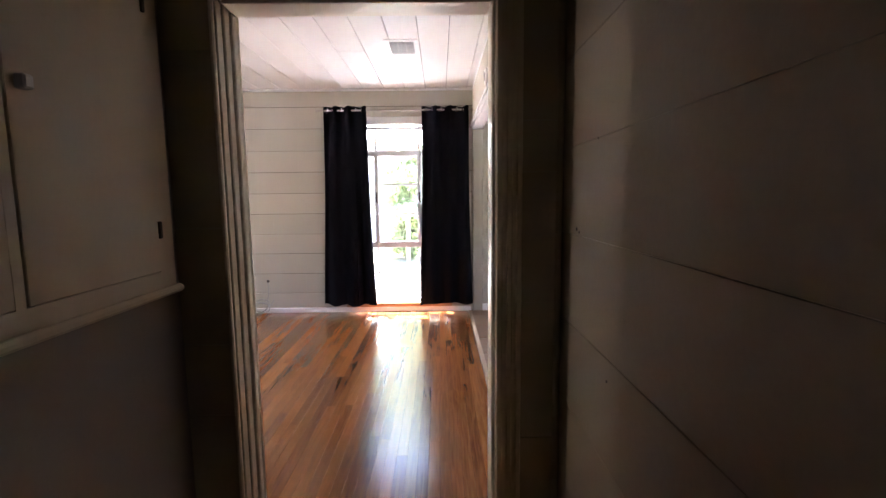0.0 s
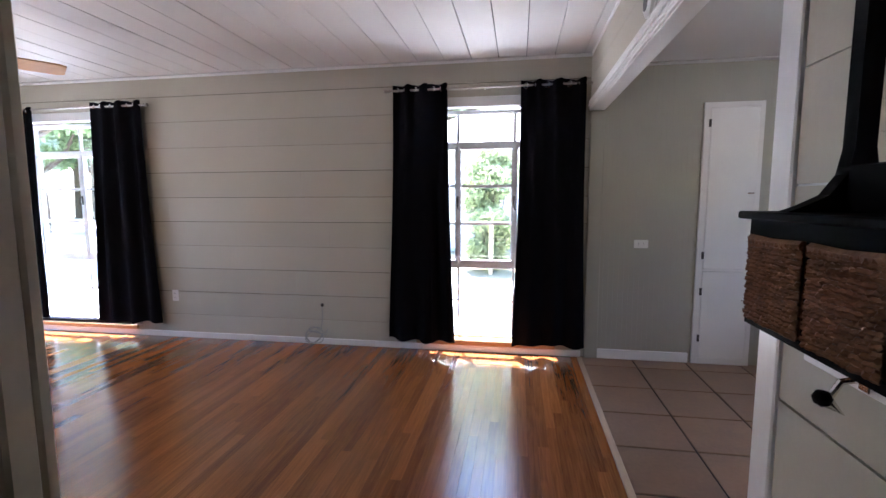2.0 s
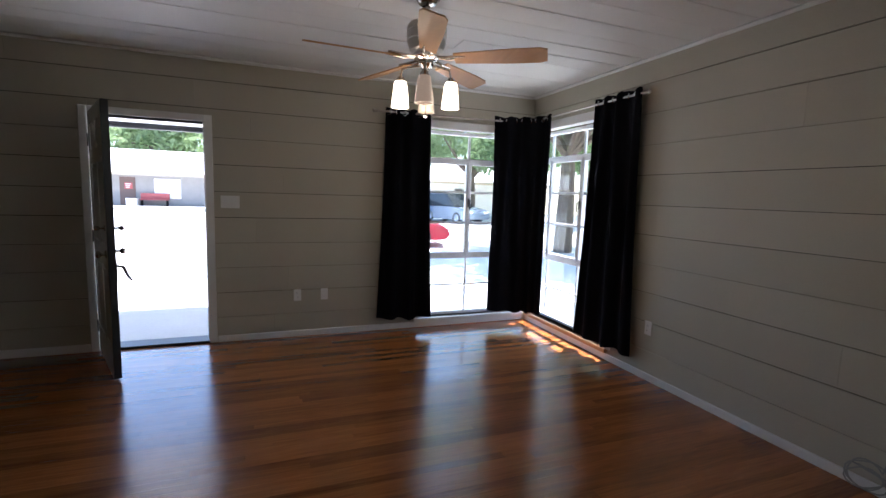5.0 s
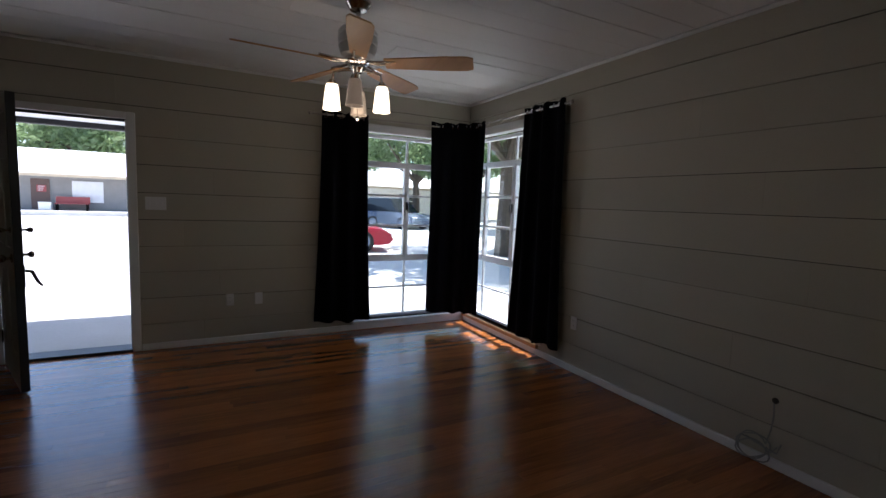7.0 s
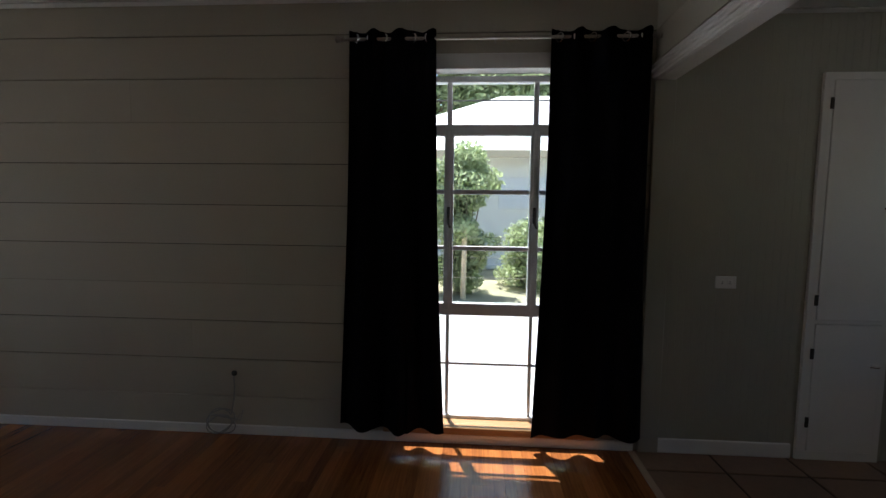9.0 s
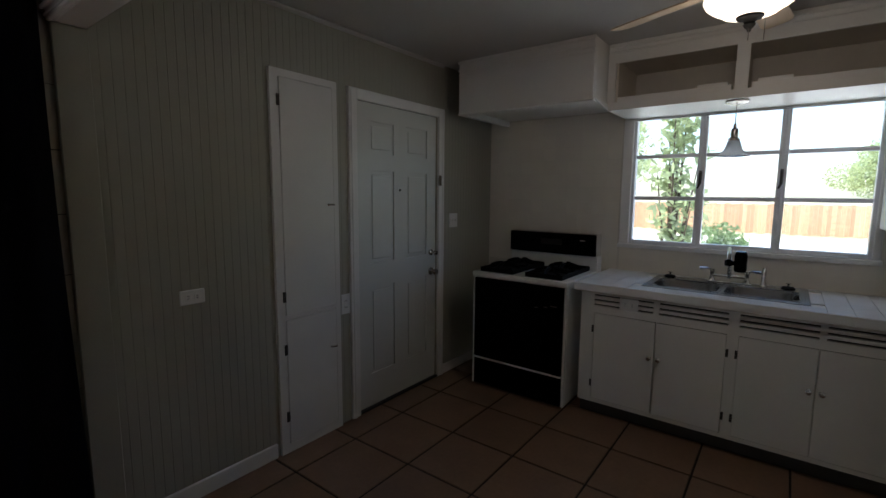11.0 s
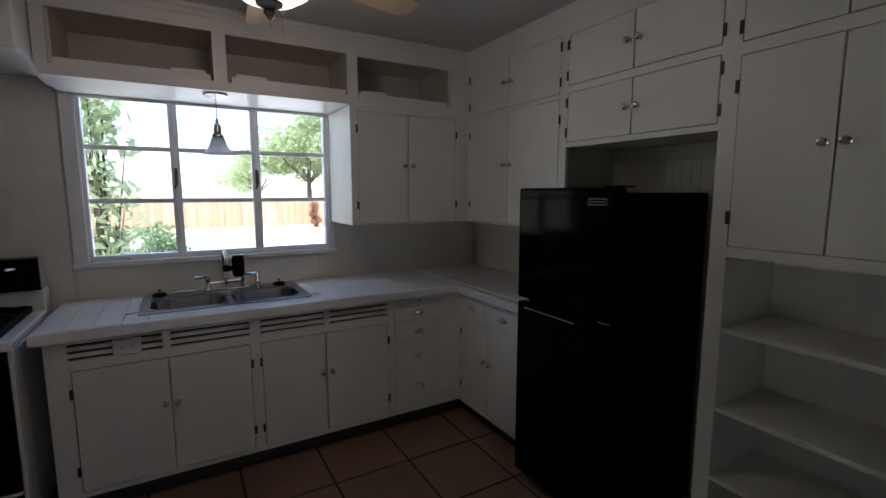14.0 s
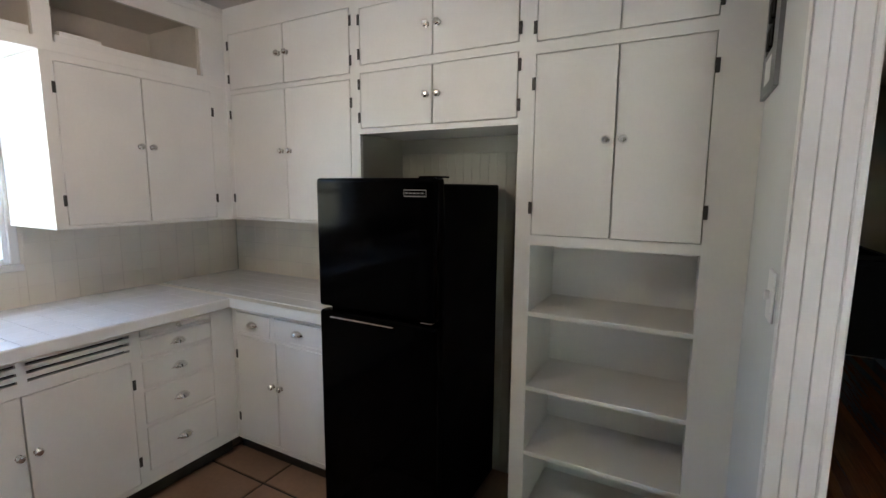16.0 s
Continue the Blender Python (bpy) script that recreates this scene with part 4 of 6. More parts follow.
part("loose_end", tube(bmesh.new(), [(0.03, -0.02, 0.11), (0.06, -0.03, 0.09), (0.09, -0.03, 0.14)], 0.003, 6), "cable", cab, smooth=True)


def panel_door(name, label, category, w, h, at, rz, mats, arched=True, kind=""):
    """A six-panel door slab; local x runs from the hinge, y is its thickness."""
    t = thing(name, label, category, at=at, rz=rz, kind=kind)
    th = 0.044
    sx, mid = w * 0.145, w * 0.075
    rows = [(h * 0.115, h * 0.41), (h * 0.49, h * 0.79), (h * 0.845, h * 0.945)]
    holes = []
    for z0, z1 in rows:
        holes += [(sx, w / 2 - mid, z0, z1), (w / 2 + mid, w - sx, z0, z1)]
    part("leaf", slab(bmesh.new(), 0, w, 0.008, h, holes, -th / 2, th / 2, XZ), mats[0], t)
    for a, b, c, d in holes:
        bm = bmesh.new()
        box(bm, a + 0.0005, b - 0.0005, -th / 2 + 0.010, th / 2 - 0.010, c + 0.0005, d - 0.0005)
        for s in (-1, 1):
            y0, y1 = (-th / 2 + 0.003, -th / 2 + 0.0101) if s < 0 else (th / 2 - 0.0101, th / 2 - 0.003)
            box(bm, a + 0.028, b - 0.028, y0, y1, c + 0.028, d - 0.028, 0.006)
        part("door_panel", bm, mats[0], t)
    return t, th


# the open front door
fd, th = panel_door("front_door", "open front door, white inside with a black edge", "door", 0.84, 2.02, (W + 0.02, 1.165, 0.02), 21.5, ["doorwhite"])
part("edge_strip", B(0.8405, 0.846, -0.0225, 0.0225, 0.008, 2.02), "doorblack", fd, "black door edge")
part("outer_skin", B(0.0, 0.8405, 0.0222, 0.0262, 0.008, 2.02), "doorblack", fd, "black painted outer face")
for z in (0.22, 1.0, 1.80):
    part("hinge", B(-0.02, 0.012, -0.03, -0.0225, z - 0.05, z + 0.05, 0.002), "hinge", fd)
RXm = Matrix.Rotation(radians(90), 4, "X")


def knob(parent, x, y, z, side, mat="chrome", r=0.027, name="knob"):
    m = Matrix.Translation((x, y, z)) @ (RXm if side < 0 else RXm.inverted())
    part(name, lathe(bmesh.new(), [(0, 0), (r * 1.1, 0), (r * 1.1, 0.006), (r * 0.4, 0.012), (r * 0.38, 0.03), (r * 0.8, 0.038), (r, 0.05), (r * 0.75, 0.063), (0, 0.066)], m, 20), mat, parent, smooth=True)


knob(fd, 0.775, -0.022, 0.93, -1, "nickel")
knob(fd, 0.775, 0.026, 0.95, 1, "nickel", 0.024)
knob(fd, 0.775, -0.022, 1.12, -1, "nickel", 0.018, "deadbolt")
knob(fd, 0.775, 0.026, 1.12, 1, "hinge", 0.018, "deadbolt")
part("handle_plate", B(0.745, 0.80, 0.0262, 0.036, 0.72, 0.88, 0.004), "hinge", fd)
part("lever", tube(bmesh.new(), [(0.77, 0.036, 0.84), (0.77, 0.075, 0.83), (0.80, 0.10, 0.76), (0.85, 0.115, 0.74)], [0.010, 0.012, 0.010, 0.007], 8), "hinge", fd, smooth=True)

# back door in the kitchen
kd, th = panel_door("back_door", "closed white six-panel back door with steel hardware", "door", KD[1] - KD[0] - 0.008, 2.085, (KD[0] + 0.004, N + 0.03, 0.012), 0, ["doorwhite"])
trim("trim_back_door", "white moulded casing of the back door", "trim", (KD[0] - 0.065, KD[0] + 0.006, N - 0.018, N + 0.004, 0, 2.165), (KD[1] - 0.006, KD[1] + 0.065, N - 0.018, N + 0.004, 0, 2.165), (KD[0] + 0.006, KD[1] - 0.006, N - 0.018, N + 0.004, 2.098, 2.165), (KD[0] - 0.05, KD[0] - 0.035, N - 0.024, N - 0.018, 0, 2.15), (KD[1] + 0.035, KD[1] + 0.05, N - 0.024, N - 0.018, 0, 2.15))
trim("door_threshold", "dark weather strip under the back door", "doorblack", (KD[0], KD[1], N - 0.012, N + 0.06, 0.0, 0.018), category="threshold")
knob(kd, KD[1] - KD[0] - 0.08, -0.022, 0.885, -1, "nickel")
knob(kd, KD[1] - KD[0] - 0.08, -0.022, 1.035, -1, "nickel", 0.022, "deadbolt")
part("peephole", lathe(bmesh.new(), [(0, 0), (0.010, 0), (0.008, 0.004), (0, 0.004)], Matrix.Translation((0.425, -0.022, 1.52)) @ RXm, 12), "hinge", kd)
for z in (0.22, 1.02, 1.80):
    part("hinge", B(-0.012, 0.008, -0.034, -0.0225, z - 0.05, z + 0.05, 0.002), "nickel", kd)
part("latch_catch", B(KD[1] - KD[0] - 0.01, KD[1] - KD[0] + 0.02, -0.052, -0.0225, 1.56, 1.64, 0.002), "nickel", kd)


# narrow cupboard beside the back door
cp = thing("narrow_cupboard", "narrow white built-in cupboard with two doors", "cupboard", at=(0, 0, 0))
part("face_frame", slab(bmesh.new(), 1.575, 2.02, 0.0, 2.165, [(1.625, 1.985, 0.05, 0.795), (1.625, 1.985, 0.815, 2.125)], N - 0.020, N, XZ), "cab", cp)
for z0, z1, kz in ((0.053, 0.792, 0.56), (0.818, 2.122, 1.44)):
    d = part("door", B(1.628, 1.982, N - 0.024, N - 0.004, z0, z1, 0.002), "cab", cp)
    part("latch", tube(bmesh.new(), [(1.935, N - 0.025, kz), (1.945, N - 0.040, kz), (1.968, N - 0.042, kz)], [0.008, 0.006, 0.007], 8), "chrome", d, smooth=True)
    for z in ((z0 + 0.17, z1 - 0.17) if z0 < 0.5 else (z0 + 0.11, z1 - 0.12)):
        part("hinge", B(1.610, 1.628, N - 0.0285, N - 0.0205, z - 0.030, z + 0.030, 0.001), "hinge", d)

# wall shelf with mirror, baskets and hooks on the partition
XS = PX0 - 0.010
sh = thing("mirror_shelf", "black wall shelf with a framed mirror, curved brackets and coat hooks", "wall shelf")
y0, y1 = 1.76, 2.33
part("top_board", B(XS - 0.145, XS, y0 - 0.01, y1 + 0.012, 1.355, 1.37, 0.003), "blackwood", sh)
part("carcass", slab(bmesh.new(), y0, y1, 1.145, 1.354, [(y0 + 0.015, y0 + 0.19, 1.16, 1.32), (y0 + 0.205, y0 + 0.37, 1.16, 1.32), (y0 + 0.385, y1 - 0.012, 1.16, 1.32)], XS - 0.125, XS - 0.006, YZ), "blackwood", sh)
part("mirror", B(XS - 0.012, XS - 0.004, y0, y1 - 0.12, 1.45, 1.86), "mirror", sh, "clear silvered mirror")
part("mirror_rail", B(XS - 0.035, XS - 0.002, y0, y1 - 0.09, 1.3705, 1.45, 0.003), "blackwood", sh)
part("mirror_rail", B(XS - 0.035, XS - 0.002, y0, y1 - 0.09, 1.86, 1.90, 0.003), "blackwood", sh)
part("crown_board", B(XS - 0.105, XS, y0 - 0.02, y1 - 0.03, 1.902, 1.922, 0.004), "blackwood", sh)
for yb in (y1 - 0.12,):
    prof = [(0.125, 1.3705), (0.095, 1.382), (0.060, 1.400), (0.036, 1.435), (0.028, 1.48), (0.028, 1.80), (0.034, 1.85), (0.066, 1.885), (0.085, 1.9015)]
    bm = bmesh.new()
    f = [bm.verts.new((XS - x, yb, z)) for x, z in prof] + [bm.verts.new((XS - 0.002, yb, 1.9015)), bm.verts.new((XS - 0.002, yb, 1.3705))]
    g = [bm.verts.new((v.co.x, yb + 0.032, v.co.z)) for v in f]
    bm.faces.new(f)
    bm.faces.new(g[::-1])
    for i in range(len(f)):
        j = (i + 1) % len(f)
        bm.faces.new((f[i], g[i], g[j], f[j]))
    part("curved_bracket", bm, "blackwood", sh)
for a in (y0 + 0.12, y1 - 0.17):
    hk = part("hook", tube(bmesh.new(), [(XS - 0.004, a, 1.10), (XS - 0.05, a, 1.09), (XS - 0.065, a, 1.06), (XS - 0.045, a, 1.035), (XS - 0.070, a, 1.05)], 0.006, 8), "chrome", sh, "chrome coat hook", smooth=True)
    part("tip", lathe(bmesh.new(), [(0, -0.014), (0.012, -0.007), (0.015, 0.003), (0.010, 0.013), (0, 0.016)], Matrix.Translation((XS - 0.075, a, 1.058)), 12), "iron", hk, "black ball tip", smooth=True)
    part("back_plate", B(XS - 0.016, XS - 0.0125, a - 0.012, a + 0.012, 1.075, 1.125, 0.002), "chrome", hk)
    part("upper_arm", tube(bmesh.new(), [(XS - 0.014, a, 1.11), (XS - 0.045, a, 1.118), (XS - 0.06, a, 1.135)], [0.005, 0.005, 0.008], 8), "chrome", hk, smooth=True)
part("hook_rail", B(XS - 0.012, XS - 0.001, y0, y1, 1.07, 1.13, 0.003), "trim", sh, "white rail behind the hooks")
rb = random.Random(7)
for a, b in ((y0 + 0.018, y0 + 0.187), (y0 + 0.208, y0 + 0.367), (y0 + 0.388, y1 - 0.015)):
    t = thing("basket", "brown woven seagrass basket in the black shelf", "basket", "baskets in the wall shelf")
    bm = bmesh.new()
    nz, ny = 19, 24
    for i in range(nz):
        z = 1.164 + i * 0.0083
        row = [(XS - 0.127 - 0.006 * ((j + i) % 2) - rb.uniform(0, 0.002), a + (b - a) * j / ny, z + rb.uniform(-0.002, 0.002)) for j in range(ny + 1)]
        tube(bm, row, 0.0048, 5)
    part("weave", bm, "wicker", t, smooth=True)
    part("body", B(XS - 0.125, XS - 0.02, a, b, 1.161, 1.316, 0.004), "wicker", t)
    part("rim", tube(bmesh.new(), [(XS - 0.128, a, 1.317), (XS - 0.129, (a + b) / 2, 1.314), (XS - 0.128, b, 1.317)], 0.009, 6), "wicker", t, smooth=True)

# hall cabinet
hc = thing("hall_cabinet", "cream painted built-in hall cabinet with flat doors", "cabinet")
part("face_frame", slab(bmesh.new(), 0.0, 1.50, 1.10, 2.42, [(0.02, 0.94, 1.15, 2.10), (0.965, 1.425, 1.15, 2.10)], -0.60, -0.555, YZ), "cab_hall", hc)
part("ledge", B(-0.60, -0.535, 0.0, 1.515, 1.075, 1.10, 0.008), "cab_hall", hc)
part("door", B(-0.572, -0.551, 0.023, 0.937, 1.153, 2.097, 0.002), "cab_hall", hc)
d = part("door", B(-0.572, -0.551, 0.968, 1.422, 1.153, 2.097, 0.002), "cab_hall", hc)
part("knob", B(-0.551, -0.525, 0.985, 1.01, 1.60, 1.63, 0.004), "plastic", d, "square pale knob")
for z in (1.28, 1.94):
    part("hinge", B(-0.556, -0.546, 1.422, 1.436, z - 0.026, z + 0.026, 0.002), "hinge", d)

# ---- kitchen ----
def face_frame(t, place, u0, u1, v0, v1, holes, w0, w1, mat="cab"):
    return part("face_frame", slab(bmesh.new(), u0, u1, v0, v1, holes, w0, w1, place), mat, t)


def pbox(place, u0, u1, v0, v1, w0, w1, bev=0.0):
    p, q = place(u0, v0, w0), place(u1, v1, w1)
    lo, hi = [min(i, j) for i, j in zip(p, q)], [max(i, j) for i, j in zip(p, q)]
    return B(lo[0], hi[0], lo[1], hi[1], lo[2], hi[2], bev)


FE = 3.165                                   # face of the east base cabinets
FU = 3.36                                    # face of the east upper cabinets
FS = 1.885                                   # face of the tall south cabinets
FSB = 2.07                                   # face of the south base cabinet
fe = lambda u, v, w: (FE + w, u, v)          # w grows into the cabinet
fu = lambda u, v, w: (FU + w, u, v)
fs = lambda u, v, w: (u, FS - w, v)
fb = lambda u, v, w: (u, FSB - w, v)


def add_knob(parent, place, u, v, r=0.016):
    o = Vector(place(u, v, 0))
    n = (Vector(place(u, v, -1)) - o).normalized()
    m = Matrix.Translation(o) @ n.to_track_quat("Z", "Y").to_matrix().to_4x4()
    part("knob", lathe(bmesh.new(), [(0, 0), (r * 0.8, 0), (r * 0.8, 0.002), (r * 0.35, 0.005), (r * 0.35, 0.013), (r * 0.9, 0.017), (r, 0.023), (r * 0.7, 0.029), (0, 0.031)], m, 14), "chrome", parent, smooth=True)


def add_pull(parent, place, u, v, wd=0.075):
    """A chrome cup pull."""
    bm = bmesh.new()
    n, rows = 10, 5
    grid = []
    for j in range(rows + 1):
        b = j / rows * math.pi / 2
        row = []
        for i in range(n + 1):
            a = math.pi * i / n
            row.append(bm.verts.new(place(u - math.cos(a) * wd / 2 * (1 - 0.12 * j / rows), v - 0.012 + 0.028 * math.sin(a) * math.cos(b), -0.003 - 0.028 * math.sin(b) * math.sin(a))))
        grid.append(row)
    for j in range(rows):
        for i in range(n):
            bm.faces.new((grid[j][i], grid[j][i + 1], grid[j + 1][i + 1], grid[j + 1][i]))
    part("cup_pull", bm, "chrome", parent, smooth=True)
    part("pull_flange", pbox(place, u - wd / 2 - 0.003, u + wd / 2 + 0.003, v - 0.014, v - 0.009, -0.0035, -0.0002, 0.001), "chrome", parent)


def add_door(t, place, u0, u1, v0, v1, knob_at=None, hinge_side=0, gap=0.003, name="door", split=None):
    d = part(name, pbox(place, u0 + gap, u1 - gap, v0 + gap, v1 - gap, -0.002, 0.018, 0.0015), "cab", t)
    if knob_at:
        add_knob(d, lambda u, v, w: place(u, v, w - 0.002), *knob_at)
    if hinge_side:
        u = u0 if hinge_side < 0 else u1
        s = -1 if hinge_side < 0 else 1
        for z in (v0 + min(0.11, (v1 - v0) * 0.2), v1 - min(0.11, (v1 - v0) * 0.2)):
            a, b = sorted((u - s * 0.002, u + s * 0.012))
            part("hinge", pbox(place, a, b, z - 0.024, z + 0.024, -0.006, -0.0022, 0.001), "hinge", d)
    return d


def carcass(t, place, u0, u1, v0, v1, w0, w1, mat="cab"):
    part("carcass", pbox(place, u0 + 0.002, u1 - 0.002, v0, v1, w0, w1), mat, t)


def base_pair(name, label, place, u0, u1, d0, dm, d1, vents):
    t = thing(name, label, "base cabinet", "kitchen base cabinets")
    holes = [(d0, d1, 0.125, 0.725)]
    for a, b in vents:
        for k in range(3):
            z = 0.775 + k * 0.032
            holes.append((a, b, z, z + 0.012))
    part("face_frame", slab(bmesh.new(), u0, u1, 0.10, 0.868, holes, 0.0, 0.02, place), "cab", t)
    # near-black plate: the hollow's shade is put into its colour
    part("dark_inside", pbox(place, u0 + 0.02, u1 - 0.02, 0.74, 0.86, 0.06, 0.064), "darkslot", t, "near-black plate giving the shade behind the vent slots")
    carcass(t, place, u0, u1, 0.10, 0.74, 0.0205, 0.60)
    add_door(t, place, d0, dm, 0.125, 0.725, (dm - 0.028 if d0 < dm else dm + 0.028, 0.49), -1)
    add_door(t, place, dm, d1, 0.125, 0.725, (dm + 0.028, 0.49), 1)
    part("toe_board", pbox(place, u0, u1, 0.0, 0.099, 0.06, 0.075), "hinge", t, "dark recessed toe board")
    return t


base_pair("base_cabinet", "white sink base cabinet with vent slots over two flat doors", fe, 3.375, 4.255, 3.40, 3.78, 4.165, [(3.40, 3.765), (3.80, 4.17)])
base_pair("base_cabinet", "white base cabinet with vent slots beside the drawers", fe, 2.575, 3.375, 2.60, 2.99, 3.345, [(2.60, 2.965), (2.995, 3.345)])
t = thing("drawer_cabinet", "white drawer stack with chrome cup pulls", "base cabinet", "kitchen base cabinets")
dz = [(0.165, 0.385), (0.405, 0.565), (0.582, 0.71), (0.726, 0.815), (0.83, 0.862)]
part("face_frame", slab(bmesh.new(), FSB, 2.575, 0.10, 0.868, [(2.20, 2.555, a, b) for a, b in dz], 0.0, 0.02, fe), "cab", t)
carcass(t, fe, FSB + 0.02, 2.575, 0.10, 0.86, 0.0205, 0.60)
for i, (a, b) in enumerate(dz):
    d = part("drawer", pbox(fe, 2.203, 2.552, a + 0.002, b - 0.002, -0.002, 0.018, 0.0015), "cab", t)
    if i < 4:
        add_pull(d, lambda u, v, w: fe(u, v, w - 0.002), 2.38, (a + b) / 2)
    else:
        add_knob(d, lambda u, v, w: fe(u, v, w - 0.002), 2.38, (a + b) / 2, 0.008)
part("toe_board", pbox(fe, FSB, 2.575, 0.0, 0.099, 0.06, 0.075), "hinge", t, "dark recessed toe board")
t = thing("base_cabinet", "white corner base cabinet, two doors under two drawers", "base cabinet", "kitchen base cabinets")
part("face_frame", slab(bmesh.new(), 2.46, FE, 0.10, 0.868, [(2.50, 2.84, 0.73, 0.845), (2.87, 3.13, 0.73, 0.845), (2.50, 3.13, 0.125, 0.712)], 0.0, 0.02, fb), "cab", t)
carcass(t, fb, 2.46, FE, 0.10, 0.86, 0.0205, FSB - KS - 0.005)
add_door(t, fb, 2.50, 2.83, 0.125, 0.712, (2.80, 0.47), -1)
add_door(t, fb, 2.83, 3.13, 0.125, 0.712, (2.86, 0.47), 1)
for a, b in ((2.50, 2.84), (2.87, 3.13)):
    d = part("drawer", pbox(fb, a + 0.003, b - 0.003, 0.733, 0.842, -0.002, 0.018, 0.0015), "cab", t)
    add_pull(d, lambda u, v, w: fb(u, v, w - 0.002), (a + b) / 2, 0.79)
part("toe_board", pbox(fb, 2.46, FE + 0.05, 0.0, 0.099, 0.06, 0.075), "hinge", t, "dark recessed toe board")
plate("wall_outlet", "white outlet set in the sink cabinet's vent rail", (FE, 3.945, 0.81), (-1, 0, 0), 0.115, 0.08, sideways=True)

# worktop with the sink let in
SX0, SX1, SY0, SY1 = 3.265, 3.755, 3.045, 3.895
wt = thing("worktop", "white tiled worktop running round the corner", "worktop", at=(0, 0, 0.012))
bm = slab(bmesh.new(), FE - 0.035, EX, KS, 4.29, [(SX0 + 0.02, SX1 - 0.02, SY0 + 0.02, SY1 - 0.02), (FE - 0.035, 3.1301, KS, FSB + 0.035)], 0.857, 0.908, XY)
box(bm, 2.46, 3.1301, KS, FSB + 0.035, 0.857, 0.908)
part("slab", bm, "white_grout", wt)
part("edge", B(FE - 0.045, FE - 0.0352, FSB + 0.036, 4.295, 0.862, 0.914, 0.004), "counter_tile", wt)
part("edge", B(2.46, FE - 0.036, FSB + 0.0352, FSB + 0.045, 0.862, 0.914, 0.004), "counter_tile", wt)
for i in range(40):
    for j in range(8):
        for (ax, ay, ix, iy) in ((FE - 0.033, 2.106, j, i), (2.462, KS + 0.005, i, j)):
            x, y = ax + ix * 0.109, ay + iy * 0.109
            if ax > 3 and (x > EX - 0.03 or y > 4.24):
                continue
            if ax < 3 and (x > EX - 0.03 or y > 2.02):
                continue
            xe, ye = min(x + 0.107, EX - 0.003), y + 0.107
            if ax > 3 and xe > SX0 - 0.005 and x < SX1 + 0.005 and ye > SY0 - 0.005 and y < SY1 + 0.005:
                if x < SX0 - 0.01:
                    xe = SX0 - 0.002
                elif xe > SX1 and x < SX1:
                    x = SX1 + 0.002
                elif y < SY0 - 0.02:
                    ye = SY0 - 0.002
                elif ye > SY1 + 0.02:
                    y = SY1 + 0.002
                else:
                    continue
            if xe - x < 0.012 or ye - y < 0.012:
                continue
            part("tile", B(x, xe, y, ye, 0.9082, 0.914), "counter_tile", wt)

# double-bowl sink
sk = thing("kitchen_sink", "stainless double-bowl drop-in sink", "sink", at=(0, 0, 0.012))
bm = slab(bmesh.new(), SX0 - 0.005, SX1 + 0.005, SY0 - 0.005, SY1 + 0.005, [(SX0 + 0.05, SX1 - 0.12, SY0 + 0.04, 3.455), (SX0 + 0.05, SX1 - 0.12, 3.485, SY1 - 0.04)], 0.9145, 0.920, XY)
part("rim", bm, "steel", sk)
for a, b in ((SY0 + 0.04, 3.455), (3.485, SY1 - 0.04)):
    bm = bmesh.new()
    rings = []
    for z, ins in ((0.9195, 0.0), (0.905, 0.006), (0.80, 0.014), (0.765, 0.03), (0.755, 0.07)):
        x0, x1, ya, yb = SX0 + 0.05 + ins, SX1 - 0.12 - ins, a + ins, b - ins
        rr = 0.09 if ins < 0.05 else 0.06
        ring = []
        for cx, cy, s in ((x1 - rr, yb - rr, 0), (x0 + rr, yb - rr, 1), (x0 + rr, ya + rr, 2), (x1 - rr, ya + rr, 3)):
            for k in range(6):
                w = (s + k / 5) * math.pi / 2
                ring.append(bm.verts.new((cx + rr * math.cos(w), cy + rr * math.sin(w), z)))
        rings.append(ring)
    for p, q in zip(rings, rings[1:]):
        for k in range(len(p)):
            bm.faces.new((p[k], p[(k + 1) % len(p)], q[(k + 1) % len(p)], q[k]))
    bm.faces.new(rings[-1])
    bw = part("bowl", bm, "steel", sk, smooth=True)
    part("drain", lathe(bmesh.new(), [(0, 0.757), (0.04, 0.757), (0.042, 0.760), (0, 0.758)], Matrix.Translation((3.42, (a + b) / 2, 0)), 16), "nickel", bw)
    bm = slab(bmesh.new(), SX0 + 0.045, SX1 - 0.115, a - 0.005, b + 0.005, [(SX0 + 0.075, SX1 - 0.145, a + 0.002, b - 0.002), (SX0 + 0.052, SX1 - 0.122, a + 0.03, b - 0.03)], 0.9155, 0.9215, XY)
    part("bowl_corner", bm, "steel", sk)

# faucet group
FX, FY = 3.725, 3.46
fc = thing("kitchen_faucet", "chrome bridge faucet with two lever handles and a black tap filter", "faucet", at=(FX, FY, 0.932))
part("bridge", tube(bmesh.new(), [(0, -0.10, 0.045), (0, 0.10, 0.045)], 0.011, 10), "chrome", fc, smooth=True)
part("deck_plate", B(-0.03, 0.03, -0.13, 0.13, 0.0, 0.008, 0.003), "chrome", fc)
for s in (-1, 1):
    hd = part("handle_base", lathe(bmesh.new(), [(0, 0.008), (0.024, 0.008), (0.02, 0.02), (0.013, 0.03), (0.013, 0.06), (0.018, 0.07), (0.014, 0.085), (0, 0.088)], Matrix.Translation((0, s * 0.10, 0)), 14), "chrome", fc, smooth=True)
    part("lever_handle", tube(bmesh.new(), [(0, s * 0.10, 0.08), (-0.01, s * 0.13, 0.088), (-0.02, s * 0.175, 0.085)], [0.007, 0.008, 0.010], 8), "chrome", hd, smooth=True)
